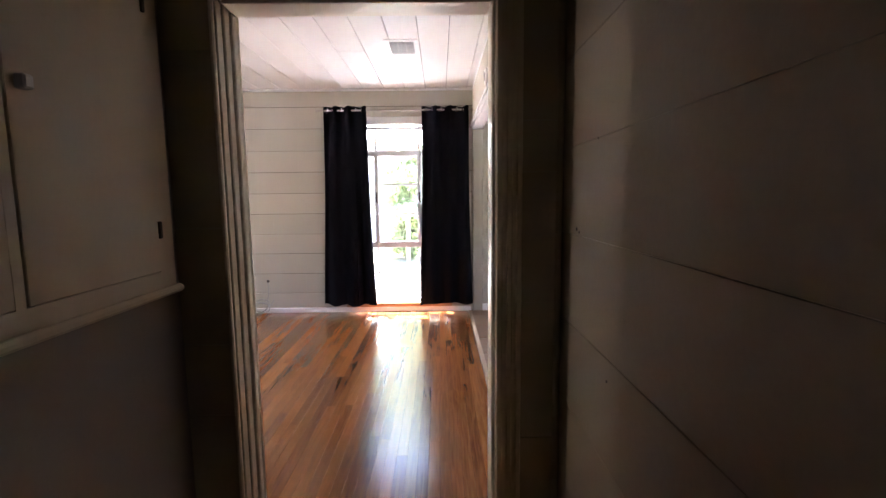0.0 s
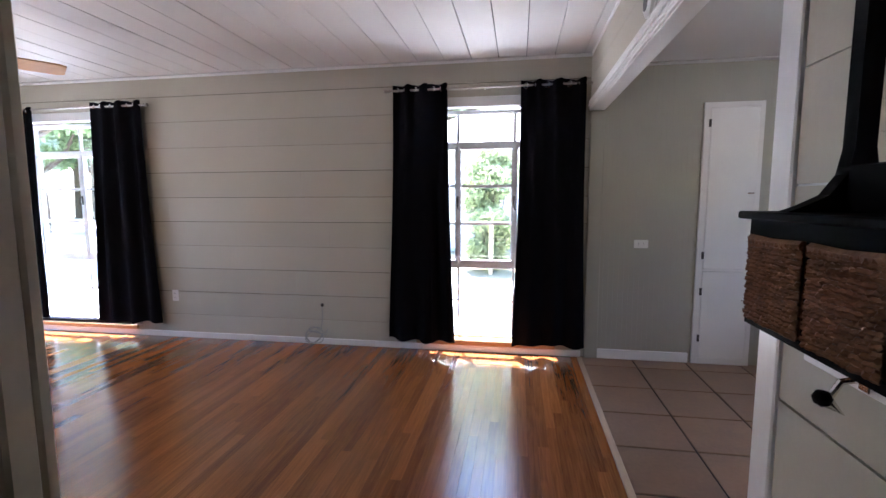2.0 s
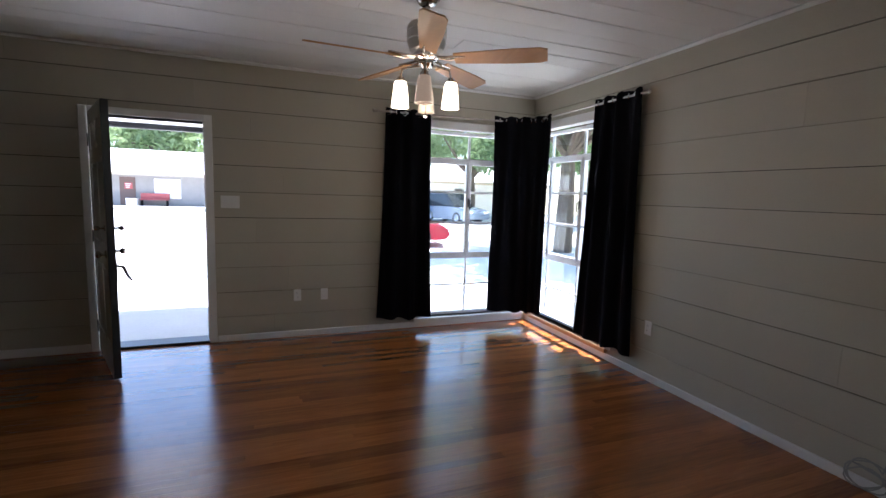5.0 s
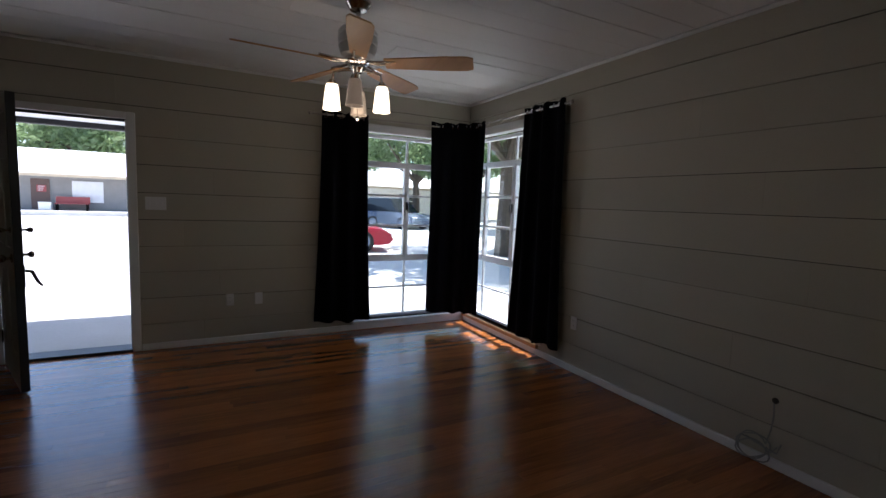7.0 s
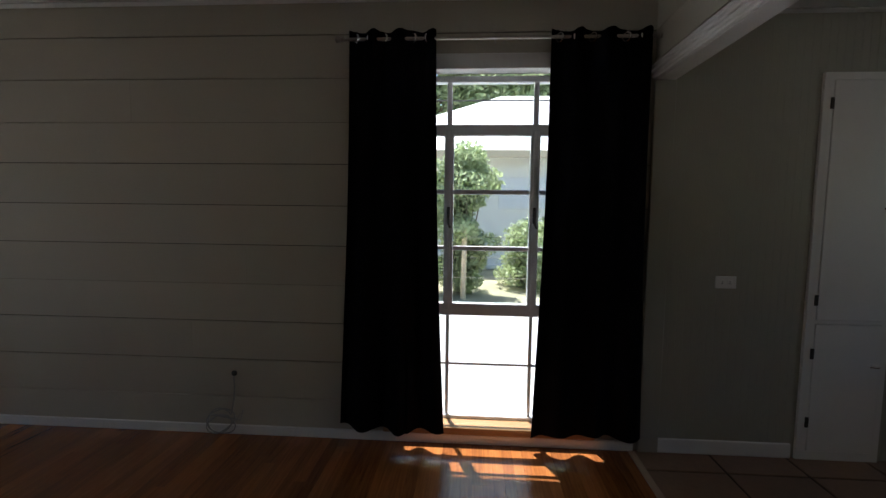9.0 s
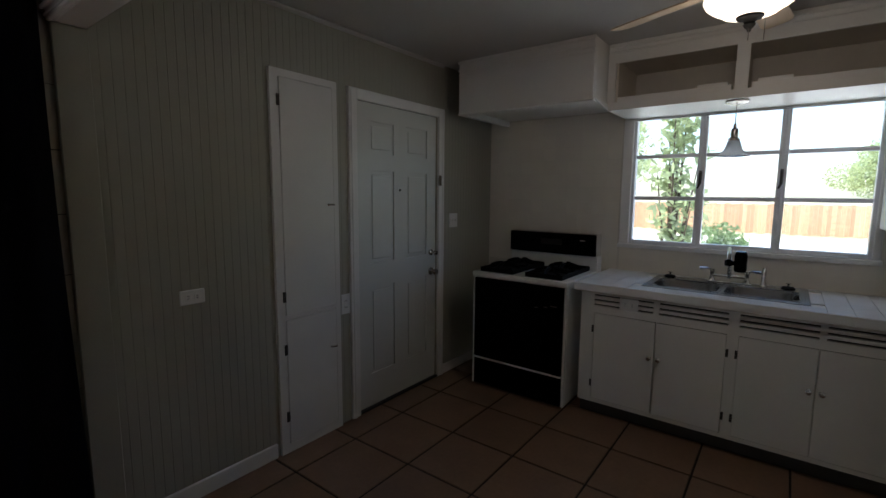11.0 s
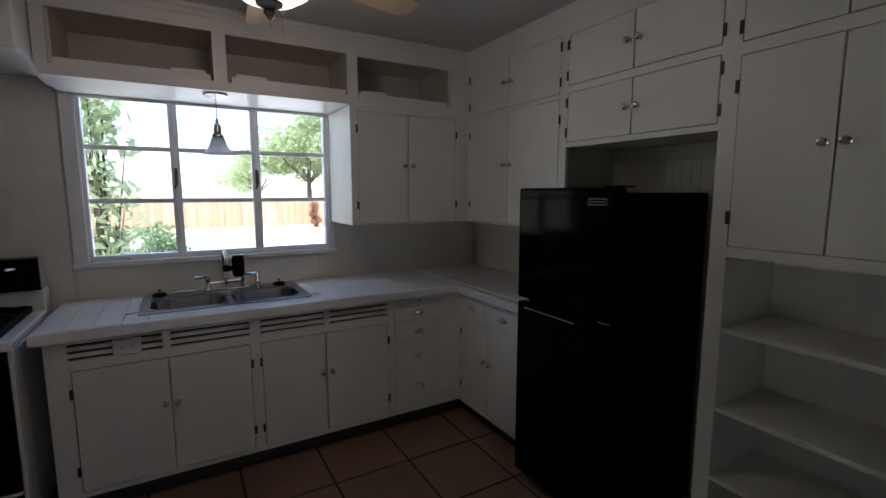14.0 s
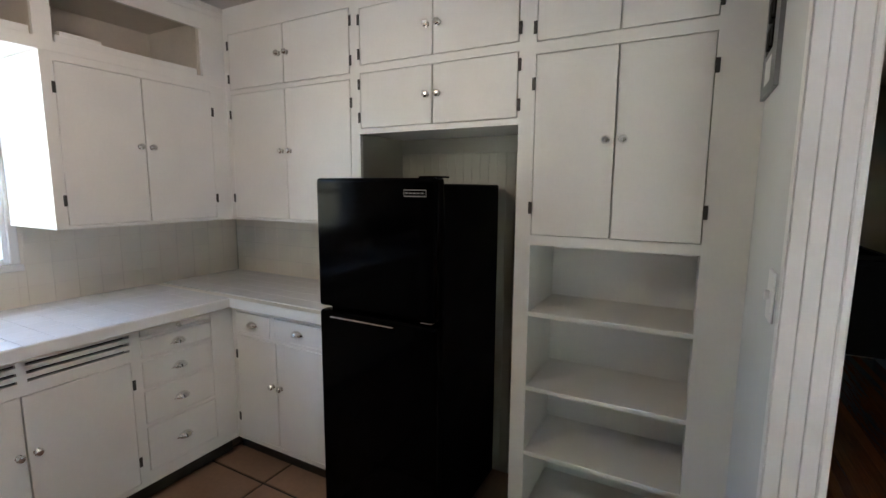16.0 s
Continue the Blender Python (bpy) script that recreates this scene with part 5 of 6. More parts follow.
part("spout", tube(bmesh.new(), [(0, 0, 0.03), (0, 0, 0.12), (0, 0.005, 0.20), (-0.02, 0.006, 0.235), (-0.07, 0.006, 0.24), (-0.11, 0.0, 0.21), (-0.12, 0, 0.17)], [0.014, 0.013, 0.012, 0.011, 0.011, 0.011, 0.012], 10), "chrome", fc, smooth=True)
fl = thing("tap_filter", "black tap water filter clamped to the faucet", "water filter", at=(FX - 0.115, FY - 0.065, 0.932))
part("cartridge", lathe(bmesh.new(), [(0, 0.09), (0.030, 0.095), (0.036, 0.11), (0.036, 0.20), (0.030, 0.225), (0, 0.232)], n=20), "black", fl, smooth=True)
part("clamp", lathe(bmesh.new(), [(0, 0.125), (0.022, 0.13), (0.024, 0.165), (0, 0.17)], Matrix.Translation((0, 0.065, 0)), 14), "black", fl, smooth=True)
part("arm", B(-0.012, 0.012, 0.0, 0.06, 0.135, 0.16, 0.004), "black", fl)
sp = thing("side_sprayer", "chrome side sprayer on the sink deck", "sprayer", at=(FX, FY - 0.19, 0.932))
part("body", lathe(bmesh.new(), [(0, 0), (0.022, 0), (0.016, 0.02), (0.013, 0.05), (0.015, 0.09), (0.010, 0.12), (0, 0.122)], n=14), "chrome", sp, smooth=True)
for dy, nm in ((0.36, "stopper on the deck"), (-0.32, "stopper beside the sprayer")):
    s = thing("sink_stopper", "black rubber sink " + nm, "sink stopper", "sink stoppers", at=(FX, FY + dy, 0.9325))
    part("disc", lathe(bmesh.new(), [(0, 0), (0.036, 0), (0.038, 0.006), (0.030, 0.012), (0.012, 0.014), (0, 0.014)], n=18), "iron", s, smooth=True)
    part("stem", lathe(bmesh.new(), [(0.006, 0.014), (0.006, 0.026), (0.014, 0.03), (0.014, 0.034), (0, 0.035)], n=10), "nickel", s, smooth=True)

# stove
ST0, ST1 = 4.335, 5.095
SF = 3.095
st = thing("gas_stove", "white gas stove with a black glass front and cast iron grates", "stove")
part("body", B(SF + 0.03, 3.77, ST0, ST1, 0.02, 0.878, 0.004), "enamel", st)
part("side_stile", B(SF + 0.004, SF + 0.03, ST0, ST0 + 0.018, 0.02, 0.878, 0.003), "enamel", st)
part("side_stile", B(SF + 0.004, SF + 0.03, ST1 - 0.018, ST1, 0.02, 0.878, 0.003), "enamel", st)
part("cooktop", B(SF - 0.01, 3.70, ST0 - 0.004, ST1 + 0.004, 0.879, 0.918, 0.010, 2), "enamel", st)
part("back_riser", B(3.70, 3.80, ST0, ST1, 0.879, 1.03, 0.006), "enamel", st)
part("control_panel", B(3.665, 3.77, ST0 + 0.006, ST1 - 0.006, 1.031, 1.20, 0.008, 2), "black", st, "black control backguard")
part("panel_end", B(3.660, 3.772, ST0 + 0.0005, ST0 + 0.0055, 1.031, 1.205, 0.002), "chrome", st, "thin bright panel end")
part("display", B(3.661, 3.6645, 4.62, 4.80, 1.105, 1.15), "darkslot", st)
part("panel_mark", B(3.661, 3.6645, 4.43, 4.47, 1.145, 1.155), "chrome", st, "small pale marking")
d = part("oven_door", B(SF - 0.006, SF + 0.028, ST0 + 0.02, ST1 - 0.02, 0.245, 0.872, 0.006, 2), "black", st, "black glass oven door")
part("door_strip", B(SF - 0.009, SF + 0.02, ST0 + 0.02, ST1 - 0.02, 0.232, 0.2445, 0.002), "enamel", st, "thin white strip")
part("broiler_drawer", B(SF - 0.002, SF + 0.028, ST0 + 0.02, ST1 - 0.02, 0.025, 0.228, 0.006, 2), "black", st, "black lower drawer")
for q, yy in enumerate((4.40, 4.47, 4.54)):
    part("door_mark", B(SF - 0.0085, SF - 0.0062, yy, yy + (0.03 if q else 0.05), 0.735 - q * 0.012, 0.741 - q * 0.012), "chrome", d, "small bright mark")
for yc in (4.525, 4.905):
    bm = bmesh.new()
    gz = 0.936
    for xc in (3.26, 3.53):
        for w in range(4):
            a = w * math.pi / 2
            bx, by = math.cos(a), math.sin(a)
            tube(bm, [(xc + bx * 0.03, yc + by * 0.03, gz + 0.044), (xc + bx * 0.075, yc + by * 0.075, gz + 0.036), (xc + bx * 0.128, yc + by * 0.128, gz + 0.014)], 0.014, 6)
            a += math.pi / 4
            bx, by = math.cos(a), math.sin(a)
            tube(bm, [(xc + bx * 0.05, yc + by * 0.05, gz + 0.024), (xc + bx * 0.15, yc + by * 0.15, gz + 0.014)], 0.010, 6)
    for x in (3.125, 3.395, 3.665):
        box(bm, x - 0.007, x + 0.007, yc - 0.135, yc + 0.135, gz - 0.017, gz + 0.018, 0.003)
    for y in (yc - 0.135, yc + 0.135):
        box(bm, 3.12, 3.67, y - 0.007, y + 0.007, gz - 0.017, gz + 0.016, 0.003)
    box(bm, 3.135, 3.655, yc - 0.12, yc + 0.12, gz - 0.017, gz - 0.011)
    part("grate", bm, "iron", st, smooth=False)
    for xc in (3.26, 3.53):
        part("burner", lathe(bmesh.new(), [(0, 0.919), (0.05, 0.919), (0.045, 0.926), (0.032, 0.930), (0, 0.932)], Matrix.Translation((xc, yc, 0)), 16), "iron", st, smooth=True)

# hood box over the stove and the open cubbies
hd = thing("hood_box", "cream boxed range hood soffit with moulded edges", "range hood")
part("front", B(3.10, 3.14, 4.22, 5.255, 2.105, HK, 0.003), "cab", hd)
part("side", B(3.14, EX, 4.22, 4.255, 2.105, HK), "cab", hd)
part("underside", B(3.12, EX, 4.255, 5.22, 2.15, 2.16), "cab", hd)
part("side", B(3.14, EX, 5.22, 5.255, 2.105, HK), "cab", hd)
part("moulding", B(3.088, 3.10, 4.21, 5.26, 2.105, 2.118, 0.004), "cab", hd)
part("moulding", B(3.092, 3.10, 4.21, 5.26, 2.395, 2.405, 0.003), "cab", hd)
part("moulding", B(3.090, 3.10, 4.21, 5.26, 2.425, 2.440, 0.003), "cab", hd)
part("moulding", B(3.085, 3.10, 4.21, 5.26, 2.475, HK, 0.005), "cab", hd)
# sloping return from the hood down to the cubbies
bm = bmesh.new()
vs = [bm.verts.new(p) for p in ((3.10, 4.2195, 2.118), (3.36, 4.2195, 2.075), (3.36, 4.2195, 2.118), (3.10, 4.205, 2.118), (3.36, 4.205, 2.075), (3.36, 4.205, 2.118))]
for f in ((0, 1, 2), (5, 4, 3), (0, 3, 4, 1), (1, 4, 5, 2), (2, 5, 3, 0)):
    bm.faces.new([vs[i] for i in f])
part("corner_gusset", bm, "trim", hd)

cb = thing("cubby_shelf", "white open cubbies above the sink window", "wall cabinet", "kitchen wall cabinets")
holes = [(3.485, 4.165, 2.125, 2.375), (2.755, 3.42, 2.125, 2.37), (2.02, 2.69, 2.115, 2.36)]
face_frame(cb, fu, FS + 0.0, 4.215, 2.075, HK, holes, 0.0, 0.02)
part("shelf_board", B(FU + 0.02, EX, FS, 4.215, 2.078, 2.12), "cab", cb)
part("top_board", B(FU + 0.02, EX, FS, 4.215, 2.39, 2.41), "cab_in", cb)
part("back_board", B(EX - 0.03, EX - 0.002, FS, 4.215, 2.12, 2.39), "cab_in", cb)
for y in (4.165, 3.4525, 2.7225, 2.02):
    w = 0.03
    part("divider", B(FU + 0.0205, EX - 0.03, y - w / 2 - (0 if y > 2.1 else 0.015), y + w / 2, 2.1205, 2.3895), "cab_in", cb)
part("moulding", B(FU - 0.012, FU, FS + 0.0, 4.205, 2.47, HK, 0.005), "cab", cb)
part("moulding", B(FU - 0.006, FU, FS + 0.0, 4.205, 2.44, 2.45, 0.002), "cab", cb)
for a, b, z in ((3.50, 4.15, 2.125), (2.765, 3.40, 2.125), (2.05, 2.68, 2.115)):
    t = thing("loose_board", "painted board lying along the front of a cubby", "board", "loose shelf boards", at=(FU + 0.006, a, z))
    part("plank", B(0, 0.09, 0, b - a, 0.0, 0.032, 0.002), "cab", t)
    t = thing("loose_board", "short painted board lying on a longer one", "board", "loose shelf boards", at=(FU + 0.015, a + (0.02 if a > 3.4 else 0.45), z + 0.032))
    part("plank", B(0, 0.08, 0, 0.16, 0.0, 0.02, 0.002), "cab", t)

uc = thing("wall_cabinet", "white two-door wall cabinet beside the sink window", "wall cabinet", "kitchen wall cabinets")
part("face_frame", slab(bmesh.new(), FS, 2.745, 1.33, 2.074, [(1.985, 2.70, 1.345, 2.04)], 0.0, 0.02, fu), "cab", uc)
part("side_panel", B(FU + 0.0205, EX, 2.725, 2.745, 1.33, 2.074), "cab", uc)
carcass(uc, fu, FS, 2.72, 1.335, 2.07, 0.0205, EX - FU - 0.002)
add_door(uc, fu, 1.985, 2.35, 1.345, 2.04, (2.322, 1.71), -1)
add_door(uc, fu, 2.35, 2.70, 1.345, 2.04, (2.378, 1.71), 1)

# tall south cabinets
c = thing("wall_cabinet", "white corner wall cabinet, two tiers of paired doors", "wall cabinet", "kitchen wall cabinets")
part("face_frame", slab(bmesh.new(), 2.42, FU, 1.33, HK, [(2.455, 3.32, 1.345, 2.035), (2.455, 3.32, 2.06, 2.36)], 0.0, 0.02, fs), "cab", c)
carcass(c, fs, 2.425, EX, 1.335, HK - 0.005, 0.0205, FS - KS - 0.002)
add_door(c, fs, 2.455, 2.895, 1.345, 2.035, (2.925 - 0.058, 1.71), -1)
add_door(c, fs, 2.895, 3.32, 1.345, 2.035, (2.925, 1.71), 1)
add_door(c, fs, 2.455, 2.895, 2.06, 2.36, (2.867, 2.21), -1)
add_door(c, fs, 2.895, 3.32, 2.06, 2.36, (2.925, 2.21), 1)
c = thing("fridge_surround", "white cabinet over and around the fridge alcove", "wall cabinet", "kitchen wall cabinets")
part("face_frame", slab(bmesh.new(), 1.57, 2.42, 0.0, HK, [(1.605, 2.40, -0.1, 1.775), (1.61, 2.395, 1.80, 2.055), (1.61, 2.395, 2.09, 2.345)], 0.0, 0.02, fs), "cab", c)
carcass(c, fs, 1.58, 2.42, 1.78, HK - 0.005, 0.0205, FS - KS - 0.002)
part("alcove_side", B(1.575, 1.60, KS, FS - 0.0205, 0.0, 1.779), "wall_k", c)
part("alcove_side", B(2.405, 2.425, KS, FS - 0.0205, 0.0, 1.779), "wall_k", c)
for i in range(17):
    part("bead_board", B(1.601 + i * 0.0473, 1.6475 + i * 0.0473, KS + 0.001, KS + 0.010, 0.0, 1.70, 0.0014), "wall_k", c)
part("alcove_cleat", B(1.60, 2.405, KS + 0.0, KS + 0.02, 1.70, 1.778), "wall_k", c)
for z0, z1 in ((1.80, 2.055), (2.09, 2.345)):
    add_door(c, fs, 1.61, 2.0, z0, z1, (1.972, (z0 + z1) / 2), -1)
    add_door(c, fs, 2.0, 2.395, z0, z1, (2.028, (z0 + z1) / 2), 1)
c = thing("pantry_cabinet", "tall white pantry cabinet with open shelves below", "pantry", "kitchen wall cabinets")
part("face_frame", slab(bmesh.new(), PX1, 1.57, 0.0, HK, [(0.935, 1.54, 1.335, 2.035), (0.935, 1.54, 2.08, 2.345), (0.935, 1.54, 0.11, 1.295)], 0.0, 0.02, fs), "cab", c)
carcass(c, fs, 0.94, 1.57, 1.30, HK - 0.005, 0.0205, FS - KS - 0.002)
part("side_panel", B(0.90, 0.934, KS, FS - 0.0205, 0.0, 1.2995), "cab", c)
part("side_panel", B(1.541, 1.5745, KS, FS - 0.0205, 0.0, 1.2995), "cab", c)
part("back_panel", B(0.934, 1.541, KS, KS + 0.012, 0.0, 1.2995), "cab", c)
for z in (1.015, 0.69, 0.395, 0.105):
    part("shelf", B(0.9345, 1.5405, KS + 0.012, FS - (0.003 if z > 0.2 else 0.021), z - 0.02, z, 0.002), "cab", c)
for z0, z1 in ((1.335, 2.035), (2.08, 2.345)):
    add_door(c, fs, 0.935, 1.235, z0, z1, (1.205, 1.70) if z1 < 2.2 else (1.205, 2.21), -1)
    add_door(c, fs, 1.235, 1.54, z0, z1, (1.265, 1.70) if z1 < 2.2 else (1.265, 2.21), 1)

# fridge
fr = thing("fridge", "glossy black top-freezer fridge", "fridge", at=(0, 0, 0))
F0, F1, FF = 1.80, 2.395, 2.20
part("body", B(F0 + 0.008, F1 - 0.008, 1.56, FF - 0.07, 0.03, 1.538, 0.006), "blackside", fr)
fz = part("freezer_door", B(F0, F1, FF - 0.065, FF, 1.005, 1.560, 0.016, 3), "black", fr)
fd2 = part("fridge_door", B(F0, F1, FF - 0.065, FF, 0.06, 0.985, 0.016, 3), "black", fr)
part("hinge_cover", B(F0 + 0.02, F0 + 0.10, FF - 0.14, FF - 0.03, 1.5605, 1.567, 0.003), "blackside", fr)
part("grip_line", B(F0 + 0.20, F1 - 0.06, FF - 0.012, FF + 0.002, 0.955, 0.962, 0.002), "chrome", fd2, "bright recessed grip edge")
part("grip_line", B(F0 + 0.02, F0 + 0.07, FF - 0.02, FF + 0.002, 0.998, 1.003, 0.001), "chrome", fz)
part("badge", B(F0 + 0.045, F0 + 0.145, FF, FF + 0.002, 1.488, 1.515), "chrome", fz, "small framed maker's badge")
part("badge_field", B(F0 + 0.048, F0 + 0.142, FF + 0.002, FF + 0.003, 1.4915, 1.5115), "black", fz)
for i in range(5):
    part("badge_letter_bar", B(F0 + 0.056 + i * 0.017, F0 + 0.068 + i * 0.017, FF + 0.003, FF + 0.0036, 1.499, 1.504), "chrome", fz)
for x in (F0 + 0.06, F1 - 0.06):
    part("foot", lathe(bmesh.new(), [(0, 0), (0.02, 0), (0.02, 0.03), (0, 0.03)], Matrix.Translation((x, FF - 0.12, 0)), 10), "iron", fr)
part("toe_grille", B(F0 + 0.01, F1 - 0.01, FF - 0.09, FF - 0.075, 0.005, 0.056), "blackside", fr)

# kitchen window trim
trim("trim_kitchen_window", "white stepped casing and sill of the kitchen window", "trim",
     (EX - 0.018, EX + 0.001, 4.15, 4.222, 1.14, 2.077), (EX - 0.018, EX + 0.001, 2.722, 2.76, 1.14, 2.077), (EX - 0.035, EX + 0.001, 2.715, 4.225, 1.108, 1.139))
trim("trim_kitchen_window", "white board above the kitchen window", "trim", (EX - 0.018, EX + 0.0, 2.76, 4.15, 2.058, 2.077))
wo = thing("casement_operator", "small white casement crank on the sill", "window crank", "window cranks", at=(EX - 0.012, 3.95, 1.14))
part("crank", tube(bmesh.new(), [(0.02, 0, 0.005), (-0.01, 0.0, 0.02), (-0.015, 0.06, 0.02), (0.0, 0.10, 0.015)], 0.005, 6), "trim", wo, smooth=True)
copy_thing(wo, pose(EX - 0.012, 2.86, 1.14))

# pendant over the sink
pn = thing("pendant_lamp", "small nickel pendant with a frosted bell shade", "pendant lamp", at=(3.47, 3.475, 0.005))
part("canopy", lathe(bmesh.new(), [(0, 2.077), (0.065, 2.077), (0.062, 2.062), (0.02, 2.048), (0, 2.047)], n=24), "nickel", pn, smooth=True)
part("cord", tube(bmesh.new(), [(0, 0, 2.05), (0, 0, 1.90)], 0.003, 6), "nickel", pn)
part("socket", lathe(bmesh.new(), [(0, 1.945), (0.006, 1.94), (0.010, 1.925), (0.009, 1.915), (0.019, 1.905), (0.022, 1.88), (0.020, 1.86), (0.030, 1.852), (0.032, 1.838), (0, 1.836)], n=16), "nickel", pn, smooth=True)
part("shade", lathe(bmesh.new(), [(0.030, 1.84), (0.036, 1.825), (0.047, 1.79), (0.066, 1.762), (0.093, 1.748), (0.089, 1.746), (0.062, 1.759), (0.043, 1.79), (0.026, 1.832)], n=28), "frosted", pn, smooth=True)

# kitchen ceiling fan
kf = thing("kitchen_fan", "ceiling fan with five pale wooden blades and a lit bowl shade", "ceiling fan", at=(2.41, 3.36, -0.045))
part("motor_housing", lathe(bmesh.new(), [(0, 2.544), (0.09, 2.544), (0.095, 2.52), (0.125, 2.485), (0.13, 2.44), (0.11, 2.415), (0, 2.412)], n=28), "nickel", kf, smooth=True)
part("fitter", lathe(bmesh.new(), [(0, 2.412), (0.07, 2.412), (0.07, 2.366), (0, 2.366)], n=20), "nickel", kf, smooth=True)
part("bowl", lathe(bmesh.new(), [(0.150, 2.366), (0.165, 2.352), (0.168, 2.338), (0.158, 2.318), (0.136, 2.300), (0.115, 2.290), (0.098, 2.276), (0.07, 2.266), (0.03, 2.262), (0, 2.262)], n=36), "bowl_glow", kf, smooth=True)
part("finial", lathe(bmesh.new(), [(0, 2.266), (0.050, 2.266), (0.046, 2.256), (0.026, 2.250), (0.018, 2.240), (0.022, 2.232), (0.016, 2.222), (0.008, 2.214), (0.006, 2.206), (0, 2.203)], n=18), "iron", kf, smooth=True)
for px, py in ((0.02, -0.05), (-0.01, 0.0)):
    part("pull_chain", tube(bmesh.new(), [(px, py, 2.27), (px, py, 2.17)], 0.0015, 5), "nickel", kf)
for k in range(5):
    m = Matrix.Rotation(radians(-6 + 72 * k), 4, "Z")
    bm = bmesh.new()
    outline = [(0.18, -0.045), (0.30, -0.058), (0.60, -0.068), (0.645, -0.060), (0.66, -0.035), (0.66, 0.035), (0.645, 0.060), (0.60, 0.068), (0.30, 0.058), (0.18, 0.045)]
    lo, hi = ([bm.verts.new((x, y, z)) for x, y in outline] for z in (-0.003, 0.003))
    bm.faces.new(lo[::-1])
    bm.faces.new(hi)
    for q in range(len(outline)):
        w = (q + 1) % len(outline)
        bm.faces.new((lo[q], lo[w], hi[w], hi[q]))
    bmesh.ops.transform(bm, matrix=m @ Matrix.Translation((0, 0, 2.405)) @ Matrix.Rotation(radians(-12), 4, "X"), verts=bm.verts)
    part("blade", bm, "palewood", kf)
    bm = B(0.09, 0.22, -0.018, 0.018, 2.409, 2.416, 0.002)
    bmesh.ops.transform(bm, matrix=m, verts=bm.verts)
    part("blade_iron", bm, "nickel", kf)
lamp = new("bowl_lamp", bpy.data.lights.new("bowl_lamp", "POINT"))
lamp.location, lamp.data.energy, lamp.data.color, lamp.data.shadow_soft_size = (2.41, 3.36, 2.10), 0.7, (1, 0.84, 0.66), 0.1

# breaker panel and switch on the partition's kitchen side
bp = thing("breaker_panel", "grey steel breaker panel with black switches", "breaker panel", at=(PX1, 2.02, 0))
part("cover", slab(bmesh.new(), -0.17, 0.13, 1.80, 2.32, [(-0.09, 0.05, 1.92, 2.26)], 0.0, 0.012, YZ), "panelgrey", bp)
part("inner_plate", B(0.001, 0.004, -0.09, 0.05, 1.92, 2.26), "darkslot", bp)
for i in range(8):
    part("breaker", B(0.004, 0.015, -0.075 + (i % 2) * 0.065, -0.02 + (i % 2) * 0.065, 1.935 + (i // 2) * 0.08, 1.99 + (i // 2) * 0.08, 0.002), "iron", bp)
part("paper_label", B(0.0122, 0.013, -0.06, 0.05, 1.83, 1.90), "plastic", bp)
plate("light_switch", "white single switch by the kitchen opening", (PX1, 2.40, 1.28), (1, 0, 0), 0.075, 0.12, kind="switch", category="light switch")

# ---- outside ----
structure("ground", slab(bmesh.new(), -400, 400, -400, 400, [], -0.6, -0.13, XY), "grass", "dry lawn reaching the horizon", "ground")
structure("driveway", B(-14, 6, N + 0.17, 9.6, -0.3, -0.10, 0.01), "concrete", "bright sunlit concrete drive beside the house", "driveway")
structure("parking_lot", B(-70, W - 0.17, -40, 30, -0.3, -0.105, 0.01), "concrete", "sun-bleached open parking area", "parking lot")
structure("yard_paving", B(EX + 0.2, 21, -8, 9.5, -0.3, -0.11, 0.01), "concrete", "pale sunlit yard behind the kitchen", "yard")
structure("door_step", B(W - 1.5, W - 0.17, 0.6, 2.6, -0.12, 0.0, 0.01), "concrete", "concrete step outside the front door", "step")


def foliage(bm_name, centers, count, size, mat, parent, seed, name="crown"):
    """A crown of many small leaves in uneven clumps; centers are (x, y, z, radius)."""
    r = np.random.RandomState(seed)
    c = np.array(centers, float)
    wgt = c[:, 3] ** 2
    idx = r.choice(len(c), count, p=wgt / wgt.sum())
    d = r.normal(size=(count, 3))
    d /= np.linalg.norm(d, axis=1)[:, None]
    p = c[idx, :3] + d * (c[idx, 3] * (0.45 + 0.6 * r.rand(count) ** 0.6))[:, None] * np.array([1, 1, 0.8])
    a, b = r.normal(size=(count, 3)), r.normal(size=(count, 3))
    a /= np.linalg.norm(a, axis=1)[:, None]
    b -= (a * b).sum(1)[:, None] * a
    b /= np.linalg.norm(b, axis=1)[:, None]
    s = size * (0.6 + 0.8 * r.rand(count))[:, None]
    verts = np.stack([p - a * s, p + b * s * 0.38, p + a * s, p - b * s * 0.38], 1).reshape(-1, 3)
    faces = np.arange(count * 4).reshape(-1, 4)
    me = bpy.data.meshes.new(name)
    me.from_pydata(verts.tolist(), [], faces.tolist())
    me.materials.append(M[mat])
    ob = new(name, me)
    ob.parent = parent
    return tagged(ob, kind="")


